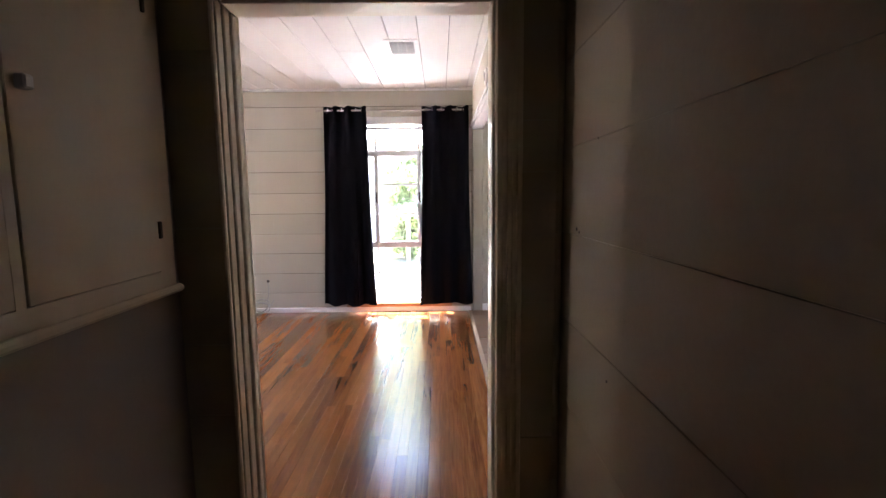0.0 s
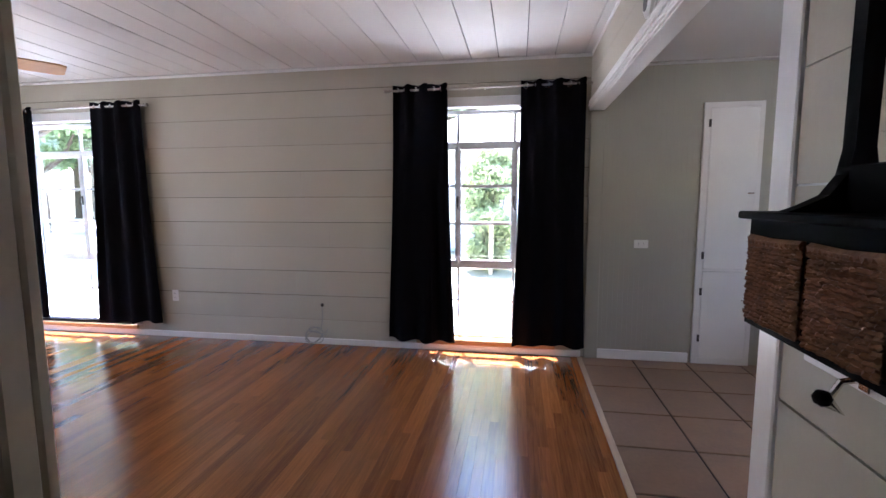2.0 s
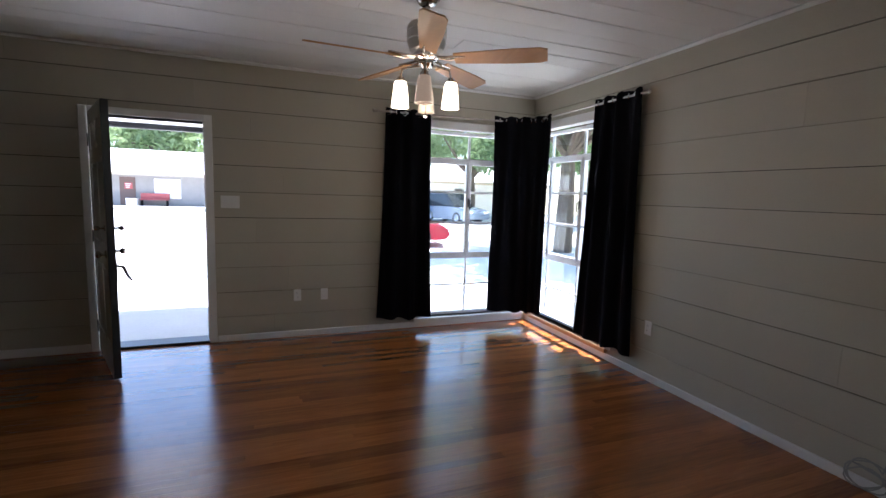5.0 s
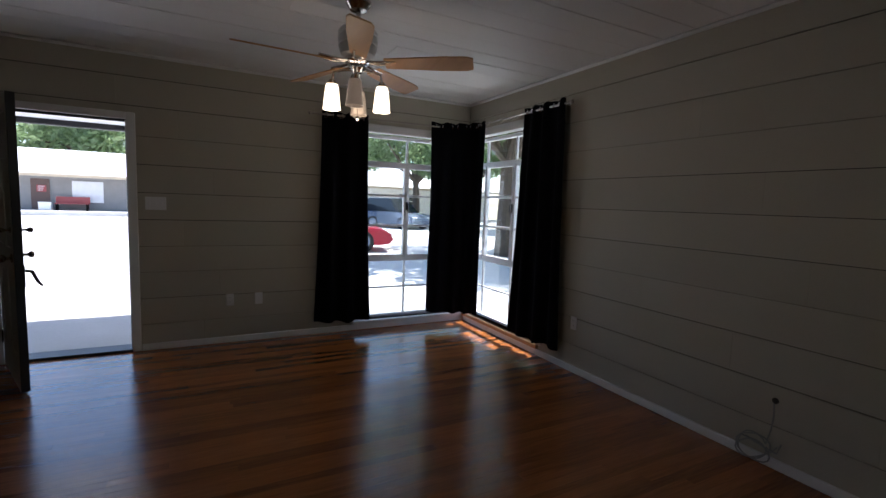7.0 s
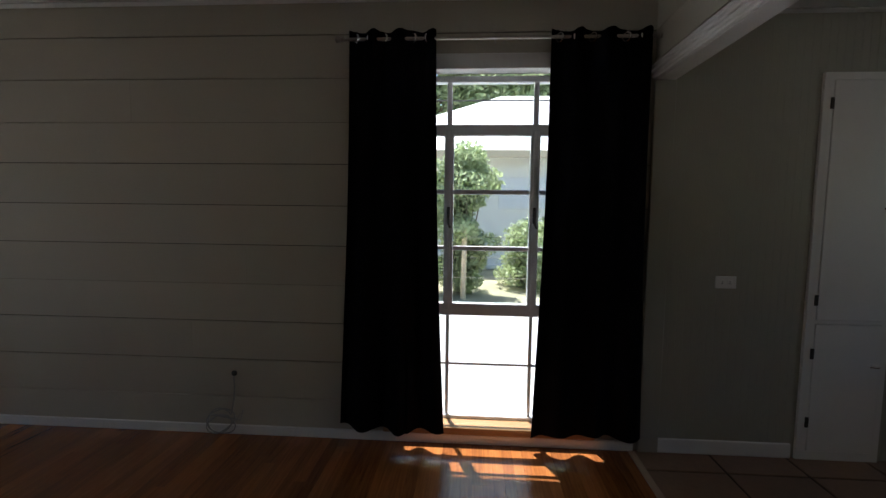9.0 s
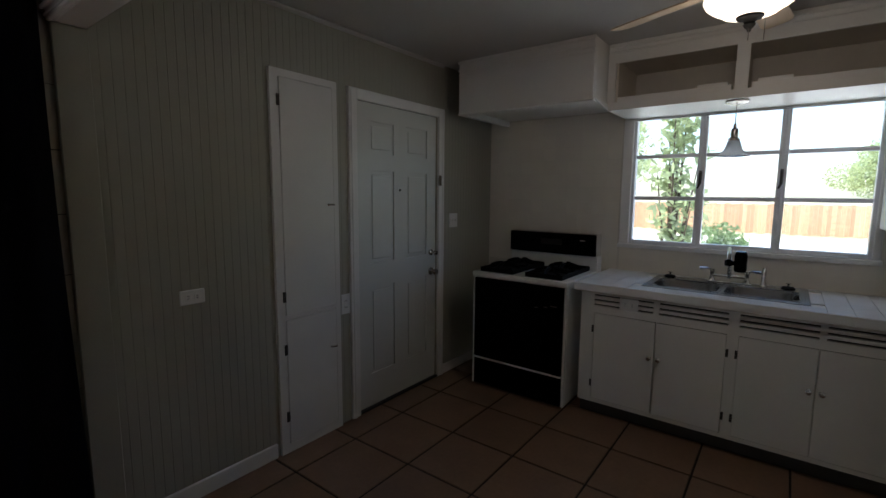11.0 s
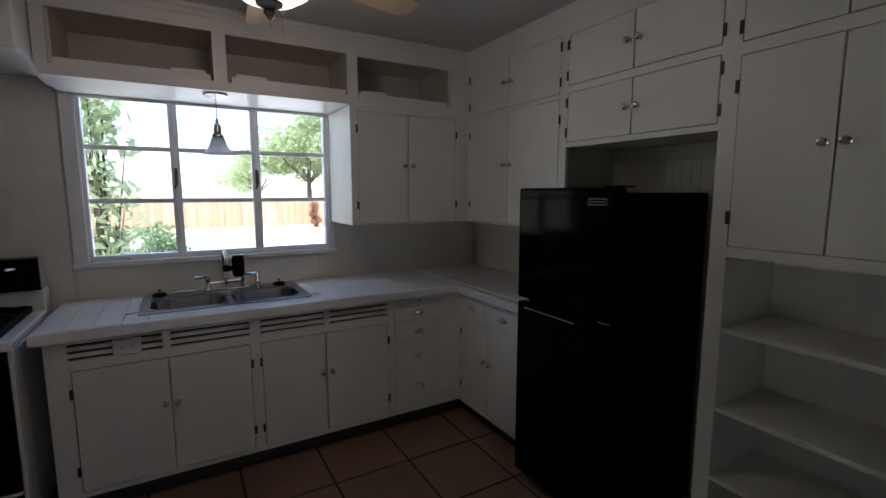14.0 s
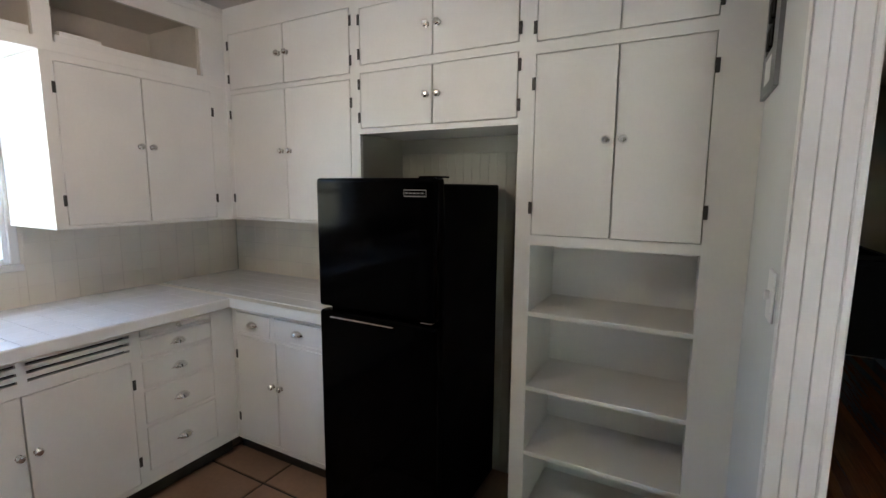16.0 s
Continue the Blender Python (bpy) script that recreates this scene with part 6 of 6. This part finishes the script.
def tree(label, at, h, spread, seed, leaf=0.16, count=9000, mat="leaf", trunk=0.2, category="tree"):
    r = random.Random(seed)
    t = thing("tree", label, category, "trees outside", at=at)
    bm = bmesh.new()
    tube(bm, [(0, 0, -0.4), (0.03, 0.02, h * 0.2), (r.uniform(-0.1, 0.1), 0.05, h * 0.45)], [trunk * 1.25, trunk, trunk * 0.7], 10)
    cs = []
    for i in range(9):
        a = i * 2.4 + r.uniform(-0.4, 0.4)
        q = spread * r.uniform(0.35, 0.85)
        top = (q * math.cos(a), q * math.sin(a), h * r.uniform(0.42, 0.95))
        tube(bm, [(0, 0, h * 0.35), (top[0] * 0.45, top[1] * 0.45, h * 0.5), top], [trunk * 0.5, trunk * 0.3, trunk * 0.08], 6)
        cs.append((*top, spread * r.uniform(0.25, 0.42)))
        cs.append((top[0] * 0.6, top[1] * 0.6, top[2] + spread * 0.12, spread * r.uniform(0.2, 0.35)))
    part("trunk", bm, "bark", t, smooth=True)
    foliage("crown", cs, count, leaf, mat, t, seed)
    return t


near = tree("broad green shade tree with a thick grey trunk by the drive", (-11.9, 10.7, -0.1), 8.0, 4.2, 3, 0.15, 14000, trunk=0.24)
for i, (x, y, q) in enumerate(((-22, 19.5, 0.95), (-28, 15.0, 1.0), (-17.5, 23.5, 0.95), (-31, 21, 1.05))):
    copy_thing(near, pose(x, y, -0.1, 0, 0, 75 * i + 40)).scale = (q, q, q)
far = tree("dense green shade tree behind the low houses", (-52, -6, -0.1), 10.5, 6.0, 5, 0.3, 9000, trunk=0.35)
for i, (x, y, s) in enumerate(((-54, -20, 1.0), (-53, 5, 1.1), (-50, 16, 1.0), (-46, 27, 1.1), (-30, 30, 0.9), (-20, 34, 1.0), (-8, 33, 0.9), (3, 30, 1.0), (-62, -34, 1.2), (12, 34, 1.1), (-38, 36, 1.2))):
    o = copy_thing(far, pose(x, y, -0.1, 0, 0, 47 * i))
    o.scale = (s, s, s)
yard = tree("leafy yard tree with pale yellow-green foliage behind the kitchen", (13.5, 9.4, -0.1), 5.8, 3.2, 8, 0.10, 11000, "leaf_light", trunk=0.14)
for i, (x, y, s) in enumerate(((28.5, -3.2, 1.05), (27, -6.5, 1.2), (28, -10.5, 1.2), (31, 14, 1.0), (33, 19, 1.1), (26, -14, 1.1), (31, -0.6, 0.75), (29.5, -5, 1.1))):
    copy_thing(yard, pose(x, y, -0.1, 0, 0, 80 * i)).scale = (s, s, s)
hedge_tree = tree("tall hazy green tree beyond the neighbour's roof", (-3.5, 26.5, -0.1), 13.5, 6.0, 15, 0.2, 12000, "leaf_light", trunk=0.3)
for i, (x, y, s) in enumerate(((2.5, 28, 1.05), (8.5, 26.5, 1.0), (-10, 27, 0.95))):
    copy_thing(hedge_tree, pose(x, y, -0.1, 0, 0, 65 * i + 30)).scale = (s, s, s)


def bush(label, at, h, w, seed, count, leaf, mat):
    r = random.Random(seed)
    t = thing("bush", label, "bush", "bushes outside", at=at)
    bm = bmesh.new()
    cs = []
    rises = [0.08 + 0.84 * i / 27 for i in range(28)]
    r.shuffle(rises)
    for i, rise in enumerate(rises):
        a = i * 2.399
        q = w * r.uniform(0.08, 0.6) * (1.0 if i % 3 else 0.5) * (1.1 - 0.5 * rise)
        top = (q * math.cos(a), q * math.sin(a), h * rise)
        tube(bm, [(0.03 * math.cos(a), 0.03 * math.sin(a), -0.05), (top[0] * 0.5, top[1] * 0.5, top[2] * 0.5), top], [0.022, 0.016, 0.006], 5)
        cs.append((*top, w * r.uniform(0.2, 0.4)))
    part("stems", bm, "bark", t)
    foliage("leaves", cs, count, leaf, mat, t, seed, "leaves")
    return t


b1 = bush("tall ragged green bush beside the neighbour's fence", (-0.5, 11.2, -0.1), 2.7, 1.1, 4, 11000, 0.06, "leaf_light")
bush("low dark green shrub behind the fence", (0.9, 12.0, -0.1), 1.25, 1.2, 6, 6000, 0.055, "leaf_light")
bush("straggly shrub at the lawn's edge", (-2.2, 11.9, -0.1), 1.4, 1.2, 9, 3600, 0.055, "leaf")
bush("drooping green shrub outside the sink window", (7.4, 4.5, -0.1), 3.1, 0.75, 12, 1100, 0.08, "leaf_light")
bush("rust-red shrub against the board fence", (22.5, -1.9, -0.1), 1.2, 0.5, 14, 900, 0.07, "leaf_rust")
bush("small shrub in the sunny yard", (8.6, 3.95, -0.1), 1.1, 0.8, 13, 2200, 0.05, "leaf")


def house(name, label, x0, x1, y0, y1, base, eave, ridge, wallmat, over, windows, ridge_x=True):
    t = thing(name, label, "house")
    part("wall", B(x0, x1, y0, y1, -0.1, eave), wallmat, t)
    part("plinth", B(x0 - 0.12, x1 + 0.12, y0 - 0.12, y1 + 0.12, -0.12, base, 0.02), "concrete", t)
    bm = bmesh.new()
    a, b, c, d = x0 - over, x1 + over, y0 - over, y1 + over
    lo = [bm.verts.new(p) for p in ((a, c, eave), (b, c, eave), (b, d, eave), (a, d, eave))]
    mx, my = (a + b) / 2, (c + d) / 2
    k = min(b - a, d - c) / 2
    hi = [bm.verts.new((a + k, my, ridge)), bm.verts.new((b - k, my, ridge))] if (b - a) >= (d - c) else [bm.verts.new((mx, c + k, ridge)), bm.verts.new((mx, d - k, ridge))]
    if (b - a) >= (d - c):
        for f in ((lo[0], lo[1], hi[1], hi[0]), (lo[1], lo[2], hi[1]), (lo[2], lo[3], hi[0], hi[1]), (lo[3], lo[0], hi[0])):
            bm.faces.new(f)
    else:
        for f in ((lo[0], lo[1], hi[0]), (lo[1], lo[2], hi[1], hi[0]), (lo[2], lo[3], hi[1]), (lo[3], lo[0], hi[0], hi[1])):
            bm.faces.new(f)
    bm.faces.new(lo)
    part("roof", bm, "roofwhite", t)
    part("fascia", slab(bmesh.new(), a - 0.03, b + 0.03, c - 0.03, d + 0.03, [(a + 0.02, b - 0.02, c + 0.02, d - 0.02)], eave - 0.16, eave + 0.02, XY), "fascia", t)
    for kind, p, q, z0, z1, side in windows:
        # side "x": on the face x1; side "y": on the face y0
        f = (lambda u, v, w: (x1 + w, u, v)) if side == "x" else (lambda u, v, w: (u, y0 - w, v))
        o = part("window" if kind != "door" else "door", pbox(f, p, q, z0, z1, 0.0, 0.05, 0.005), {"door": "barkdoor", "blind": "roofwhite", "dark": "trim"}[kind], t)
        if kind == "dark":
            n = 2
            for i in range(n):
                for j in range(2):
                    w, h = (q - p) / n, (z1 - z0) / 2
                    part("pane", pbox(f, p + i * w + 0.05, p + (i + 1) * w - 0.03, z0 + j * h + 0.04, z0 + (j + 1) * h - 0.03, 0.03, 0.055), "darkwin", o)
        elif kind == "blind":
            for j in range(8):
                h = (z1 - z0) / 8
                part("slat", pbox(f, p + 0.05, q - 0.05, z0 + j * h + 0.02, z0 + (j + 1) * h - 0.02, 0.045, 0.07), "roofwhite", o)
    return t


house("house", "low dark grey house with a broad white roof across the street", -46, -37, -24, 2.2, 0.15, 2.35, 4.2, "stucco", 1.0,
      [("door", -6.7, -5.8, 0.2, 2.05, "x"), ("blind", -4.7, -3.1, 0.65, 2.0, "x"), ("dark", -0.6, 0.9, 0.75, 1.95, "x"), ("dark", -12, -10.4, 0.7, 1.95, "x")])
house("house", "grey house with a white roof beyond the parked cars", -44, -36, 9, 26, 0.1, 2.6, 4.6, "stucco_pale", 0.8,
      [("dark", 12, 13.6, 0.9, 2.1, "x"), ("dark", 17, 18.6, 0.9, 2.1, "x")])
house("house", "pale neighbour house with a white hipped roof and tan fascia", -3.6, 6.5, 14.6, 23, 0.0, 2.85, 5.3, "stucco_pale", 0.6,
      [("blind", 0.35, 1.6, 1.45, 2.25, "y"), ("blind", -2.6, -1.3, 1.3, 2.2, "y")])
bench = thing("bench", "faded red slatted bench on the porch across the street", "bench", at=(-36.4, -4.6, 0.15))
part("seat", B(-0.2, 0.25, -0.85, 0.85, 0.40, 0.45, 0.01), "benchred", bench)
part("backrest", B(-0.25, -0.2, -0.85, 0.85, 0.45, 0.85, 0.01), "benchred", bench)
for y in (-0.75, 0.75):
    part("leg", B(-0.2, 0.22, y - 0.04, y + 0.04, 0.0, 0.40, 0.005), "iron", bench)
sign = thing("door_sign", "small faded red sign on the dark door across the street", "sign", at=(-36.93, -6.2, 1.45))
part("board", B(0, 0.03, -0.22, 0.25, -0.2, 0.22, 0.01), "benchred", sign)
for k in range(3):
    part("letter_bar", B(0.03, 0.036, -0.15, 0.17 - 0.05 * k, 0.12 - k * 0.12, 0.16 - k * 0.12), "roofwhite", sign)
structure("porch_slab", B(-37, -34.5, -22, 2, -0.1, 0.15, 0.02), "concrete", "raised porch slab across the street", "porch")
bx = thing("crate", "small white storage box beside the bench", "box", at=(-36.2, -5.85, 0.15))
part("box_body", B(-0.25, 0.25, -0.3, 0.3, 0, 0.45, 0.02), "trim", bx)
part("lid", B(-0.27, 0.27, -0.32, 0.32, 0.451, 0.50, 0.015), "trim", bx)


def car(label, at, rz, paint, suv):
    """A parked car; local x runs towards its nose."""
    t = thing("car", label, "car", "parked cars", at=at, rz=rz)
    L, Wd, hb, hr = (4.7, 1.85, 0.95, 1.72) if suv else (4.6, 1.82, 0.80, 1.38)
    body = [(-L / 2, 0.35), (-L / 2 + 0.05, hb * 0.9), (-L / 2 + 0.35, hb), (L / 2 - 1.25, hb), (L / 2 - 0.25, hb * 0.84), (L / 2, hb * 0.62), (L / 2 - 0.02, 0.30), (L / 2 - 0.3, 0.22), (-L / 2 + 0.2, 0.22)]
    cabin = [(-L / 2 + (0.15 if suv else 0.75), hb), (-L / 2 + (0.4 if suv else 1.35), hr - 0.05), (-L / 2 + (0.8 if suv else 1.9), hr), (L / 2 - (2.15 if suv else 2.3), hr), (L / 2 - 1.2, hb)]

    def prism(prof, half, inset):
        bm = bmesh.new()
        a = [bm.verts.new((x, -half + (inset if z > hb + 0.1 else 0), z)) for x, z in prof]
        b = [bm.verts.new((x, half - (inset if z > hb + 0.1 else 0), z)) for x, z in prof]
        bm.faces.new(a)
        bm.faces.new(b[::-1])
        for i in range(len(prof)):
            j = (i + 1) % len(prof)
            bm.faces.new((a[i], b[i], b[j], a[j]))
        bmesh.ops.bevel(bm, geom=list(bm.edges), offset=0.06, segments=2, affect="EDGES")
        return bm
    part("body", prism(body, Wd / 2, 0), paint, t, smooth=True)
    part("cabin_glass", prism(cabin, Wd / 2 - 0.08, 0.18), "darkwin", t, smooth=True)
    part("roof", B(cabin[1][0] + 0.1, cabin[3][0] - 0.05, -Wd / 2 + 0.30, Wd / 2 - 0.30, hr - 0.03, hr + 0.03, 0.02), paint, t)
    for x in (-L / 2 + 0.85, L / 2 - 0.9):
        for s in (-1, 1):
            m = Matrix.Translation((x, s * (Wd / 2 - 0.10), 0.33)) @ RXm
            w = part("tyre", lathe(bmesh.new(), [(0, -0.11), (0.31, -0.11), (0.335, -0.08), (0.335, 0.08), (0.31, 0.11), (0, 0.11)], m, 24), "tyre", t, smooth=True)
            part("rim", lathe(bmesh.new(), [(0, -0.115), (0.05, -0.125), (0.21, -0.112), (0.225, -0.10), (0.225, 0.10), (0.21, 0.112), (0.05, 0.125), (0, 0.115)], m, 10), "carsilver", w)
    for s in (-1, 1):
        part("headlight", B(L / 2 - 0.22, L / 2 - 0.03, s * 0.62 - 0.17, s * 0.62 + 0.17, hb * 0.62, hb * 0.75, 0.02), "plastic", t)
    return t


car("bright red parked car facing the corner", (-14.6, 5.6, -0.1), 76, "carred", False)
car("dark blue parked utility car", (-27.5, 10.2, -0.1), 80, "carblue", True)
car("silver-blue parked utility car", (-26.0, 12.8, -0.1), 20, "carsilver", True)

# fences
pf = thing("wire_fence", "old wire fence with weathered posts by the neighbour's lawn", "fence")
for i in range(8):
    x = -6 + i * 1.85
    part("post", tube(bmesh.new(), [(x, 10.6, -0.3), (x + 0.02, 10.6, 1.15)], [0.05, 0.042], 8), "fascia", pf)
for z in (0.25, 0.6, 0.95):
    part("wire", tube(bmesh.new(), [(-6, 10.55, z), (7, 10.55, z)], 0.004, 4), "nickel", pf)
bf = thing("board_fence", "low orange cedar board fence at the end of the yard", "fence")
me = B(0, 0.02, 0, 0.135, 0, 1.25, 0.004)
slat = part("board", me, "fence", bf)
slat.location = (24, -9, -0.1)
for i in range(1, 150):
    o = new("board", slat.data)
    o.parent = bf
    o.location = (24 + 0.01 * (i % 2), -9 + i * 0.142, -0.1 + 0.02 * math.sin(i * 1.7))
for z in (0.3, 0.95):
    part("rail", B(24.03, 24.07, -9, 12.4, z, z + 0.09), "fence", bf)
# overhead wires beyond the neighbour's roof
pw = thing("overhead_cables", "thin overhead cables sagging past the house", "cables")
for k, z in enumerate((3.35, 3.6)):
    part("cable", tube(bmesh.new(), [(-14 + 2 * i, 10.0, z - 0.25 * math.sin(math.pi * i / 14)) for i in range(15)], 0.012, 5), "hinge", pw)

# ---- pieces of walls and floors ----
def rects(u0, u1, v0, v1, holes):
    """The rectangle without the holes, as strips."""
    out = [(u0, u1, v0, v1)]
    for h in holes:
        nxt = []
        for a, b, c, d in out:
            if h[1] <= a or h[0] >= b or h[3] <= c or h[2] >= d:
                nxt.append((a, b, c, d))
                continue
            if a < h[0]:
                nxt.append((a, h[0], c, d))
            if b > h[1]:
                nxt.append((h[1], b, c, d))
            m0, m1 = max(a, h[0]), min(b, h[1])
            if c < h[2]:
                nxt.append((m0, m1, c, h[2]))
            if d > h[3]:
                nxt.append((m0, m1, h[3], d))
        out = nxt
    return out


def boards(parent, place, u0, u1, lines, holes, joints, mat, seed, depth=0.012, gap=(0.003, 0.0072)):
    """Horizontal wall boards; joints: the mean length between butt joints."""
    r = random.Random(seed)
    for v0, v1 in zip(lines, lines[1:]):
        g = r.uniform(*gap)
        cuts = [u0]
        while True:
            c = cuts[-1] + joints * r.uniform(0.6, 1.7)
            if c > u1 - 0.5:
                break
            cuts.append(c)
        cuts.append(u1)
        for a, b in zip(cuts, cuts[1:]):
            face = r.uniform(0, 0.0012)
            for p, q, s, t in rects(a, b, v0, v1, holes):
                if q - p < 0.02 or t - s < 0.015:
                    continue
                ga = 0.0004
                bm = pbox(place, p + ga, q - ga, s + (g if s == v0 else 0), t, face, depth - 0.0005)
                part("board", bm, mat, parent)


LINES = [0.0, 0.235, 0.47, 0.71, 0.943, 1.181, 1.42, 1.664, 1.906, 2.156, 2.398, H]
nface = lambda u, v, w: (u, N + w, v)
wface = lambda u, v, w: (W - w, u, v)
pface = lambda u, v, w: (PX0 - 0.010 + w, u, v)
boards(wall_north, nface, W, PX0 + 0.06, LINES, [WIN1, (W - 0.2, -3.82, 0.10, 2.22)], 3.0, "wall", 1)
boards(wall_west, wface, -1.7, N, LINES, [WINW, (1.14, 2.0, 0.0, 2.04)], 2.6, "wall", 2)
boards(wall_partition, pface, SY, PY - 0.075, LINES, [], 2.0, "wall", 3, 0.009)
boards(wall_header, pface, PY, N, [2.23, 2.40, 2.575], [], 1.6, "wall", 12, 0.009)
HL = [0.0, 0.13, 0.40, 0.68, 0.96, 1.25, 1.52, 1.80, 2.08, 2.32, 2.42]
rface = lambda u, v, w: (0.722 + w, u, v)
sface = lambda u, v, w: (u, SY - 0.130 + w, v)
# these boards carry the right wall's shade in their colour
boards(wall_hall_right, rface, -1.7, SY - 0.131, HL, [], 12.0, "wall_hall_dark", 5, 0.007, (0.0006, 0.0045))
boards(wall_south, sface, -0.60, HD[0] - 0.0125, [0, 0.27, 0.60, 0.86, 1.27, 1.85, 2.42], [], 2.0, "wall_hall", 6, 0.009)
boards(wall_south, sface, HD[1] + 0.087, 0.721, [0, 0.5, 1.0, 1.45, 1.62, 2.42], [], 2.0, "wall_hall", 7, 0.009)
trim("corner_bead", "dark open gap with a corner post", "wall_hall", (0.700, 0.7215, SY - 0.150, SY - 0.131, 0, 2.42), bevel=0.006)

for y, z, q in ((1.41, 1.27, 0.005), (1.385, 1.262, 0.003), (1.13, 0.905, 0.003), (1.24, 1.52, 0.002)):
    part("nail_hole", lathe(bmesh.new(), [(0, -0.0015), (q, -0.0012), (q, 0.001), (0, 0.001)], Matrix.Translation((0.7215, y, z)) @ Matrix.Rotation(radians(90), 4, "Y"), 10), "darkslot", wall_hall_right)

# beadboard on the kitchen's north wall, and on the partition's end
x, r = PX1 + 0.002, random.Random(9)
full, short = B(0, 0.0416, 0, 0.012, 0, HK, 0.0010), B(0, 0.0416, 0, 0.012, 0, HK - 2.11, 0.0010)
fo, so = None, None
while x < EX - 0.01:
    over = KD[0] - 0.03 < x < KD[1] - 0.02
    if over and so is None:
        so = o = part("bead_board", short, "wall_k", wall_north)
    elif not over and fo is None:
        fo = o = part("bead_board", full, "wall_k", wall_north)
    else:
        o = new("bead_board", (so if over else fo).data)
        o.parent = wall_north
    o.location = (x, N, 2.11 if over else 0)
    x += 0.042
for i in range(3):
    w = (PX1 - PX0) / 3
    part("bead_board", B(PX0 + i * w + 0.0004, PX0 + (i + 1) * w - 0.0004, PY, PY + 0.012, 0, 2.114, 0.0018), "trim", wall_partition)
trim("trim_partition", "white corner strip on the partition's kitchen edge", "trim", (PX1, PX1 + 0.003, PY - 0.02, PY + 0.013, 0, 2.114))

# glazed wall tiles
def tiled(parent, place, u0, u1, v0, v1, holes=(), pitch=0.1085):
    cache = {}
    nu, nv = math.ceil((u1 - u0) / pitch - 1e-6), math.ceil((v1 - v0) / pitch - 1e-6)
    for i in range(nu):
        for j in range(nv):
            a, c = u0 + i * pitch, v0 + j * pitch
            b, d = min(a + pitch - 0.0010, u1), min(c + pitch - 0.0010, v1)
            if b - a < 0.01 or d - c < 0.01:
                continue
            if any(a < h[1] and b > h[0] and c < h[3] and d > h[2] for h in holes):
                continue
            key = (round(b - a, 4), round(d - c, 4))
            if key not in cache:
                o = part("tile", pbox(place, 0, b - a, 0, d - c, -0.002, 0, 0.0006), "white_tile", parent)
                cache[key] = o.data
            else:
                o = new("tile", cache[key])
                o.parent = parent
            o.location = Vector(place(a, c, 0)) - Vector(place(0, 0, 0))
            o.data = cache[key]


eface = lambda u, v, w: (EX + w, u, v)
kface = lambda u, v, w: (u, KS - w, v)


tiled(wall_east, eface, 4.235, N - 0.003, 0.92, 2.14)
tiled(wall_east, eface, 2.735, 4.215, 0.915, 1.122)
tiled(wall_east, eface, KS + 0.008, 2.735, 0.915, 1.328)
tiled(wall_kitchen_south, kface, 2.45, EX - 0.007, 0.915, 1.328)

# floor tiles
P = 0.43
cache = {}
for k in range(8):
    xa = 0.674 if k == 0 else 0.672 + P * k + 0.006
    xb = min(0.672 + P * (k + 1) - 0.006, EX)
    for j in range(-1, 10):
        ya = max(5.205 - P * j - P + 0.006, KS)
        yb = min(5.205 - P * j - 0.006, N + 0.01)
        if yb - ya < 0.02 or xb - xa < 0.02:
            continue
        if xb < PX1 and yb < PY:
            continue
        key = (round(xb - xa, 3), round(yb - ya, 3))
        if key not in cache:
            o = part("tile", B(0, xb - xa, 0, yb - ya, -0.007, 0.0, 0.0022), "tile", floor_kitchen)
            cache[key] = o.data
        else:
            o = new("tile", cache[key])
            o.parent = floor_kitchen
        o.location = (xa, ya, 0)

# oak strips: the nearer ones single, the far ones joined
r = random.Random(21)
SW = 0.0572
far_bm = []
x = 0.634
while x > W:
    xa = max(x - SW, W)
    y = SY - 0.12 - r.uniform(0, 0.6) if x > -0.84 else -1.7 - r.uniform(0, 0.6)
    low = SY - 0.12 if x > -0.84 else -1.7
    while y < N + 0.02:
        y1 = min(y + r.uniform(0.9, 2.9), N + 0.02)
        a, b = max(y, low), y1
        if b - a > 0.05:
            dz = -r.uniform(0, 0.00015)
            if x > -3.2:
                part("plank", B(xa + 0.0003, x - 0.0003, a + 0.0003, b - 0.0003, -0.012, dz), "floorwood", floor_living)
            else:
                far_bm.append((xa + 0.0003, x - 0.0003, a + 0.0003, b - 0.0003, -0.012, dz))
        y = y1
    x = xa
bm = bmesh.new()
for q in far_bm:
    x0, x1, a, b, z0, z1 = q
    vs = [bm.verts.new(p) for p in ((x0, a, z0), (x1, a, z0), (x1, b, z0), (x0, b, z0), (x0, a, z1), (x1, a, z1), (x1, b, z1), (x0, b, z1))]
    for f in ((4, 5, 6, 7), (0, 1, 5, 4), (1, 2, 6, 5), (2, 3, 7, 6), (3, 0, 4, 7)):
        bm.faces.new([vs[i] for i in f])
o = part("planks_beyond", bm, "floorwood_joined", floor_living)
tagged(o, kind="stuff")
bm = bmesh.new()
x = -0.84
while x < PX1:
    box(bm, x + 0.0003, min(x + SW, PX1) - 0.0003, -1.7, SY - 0.1205, -0.012, 0)
    x += SW
part("planks_hall", bm, "floorwood_joined", floor_hall)
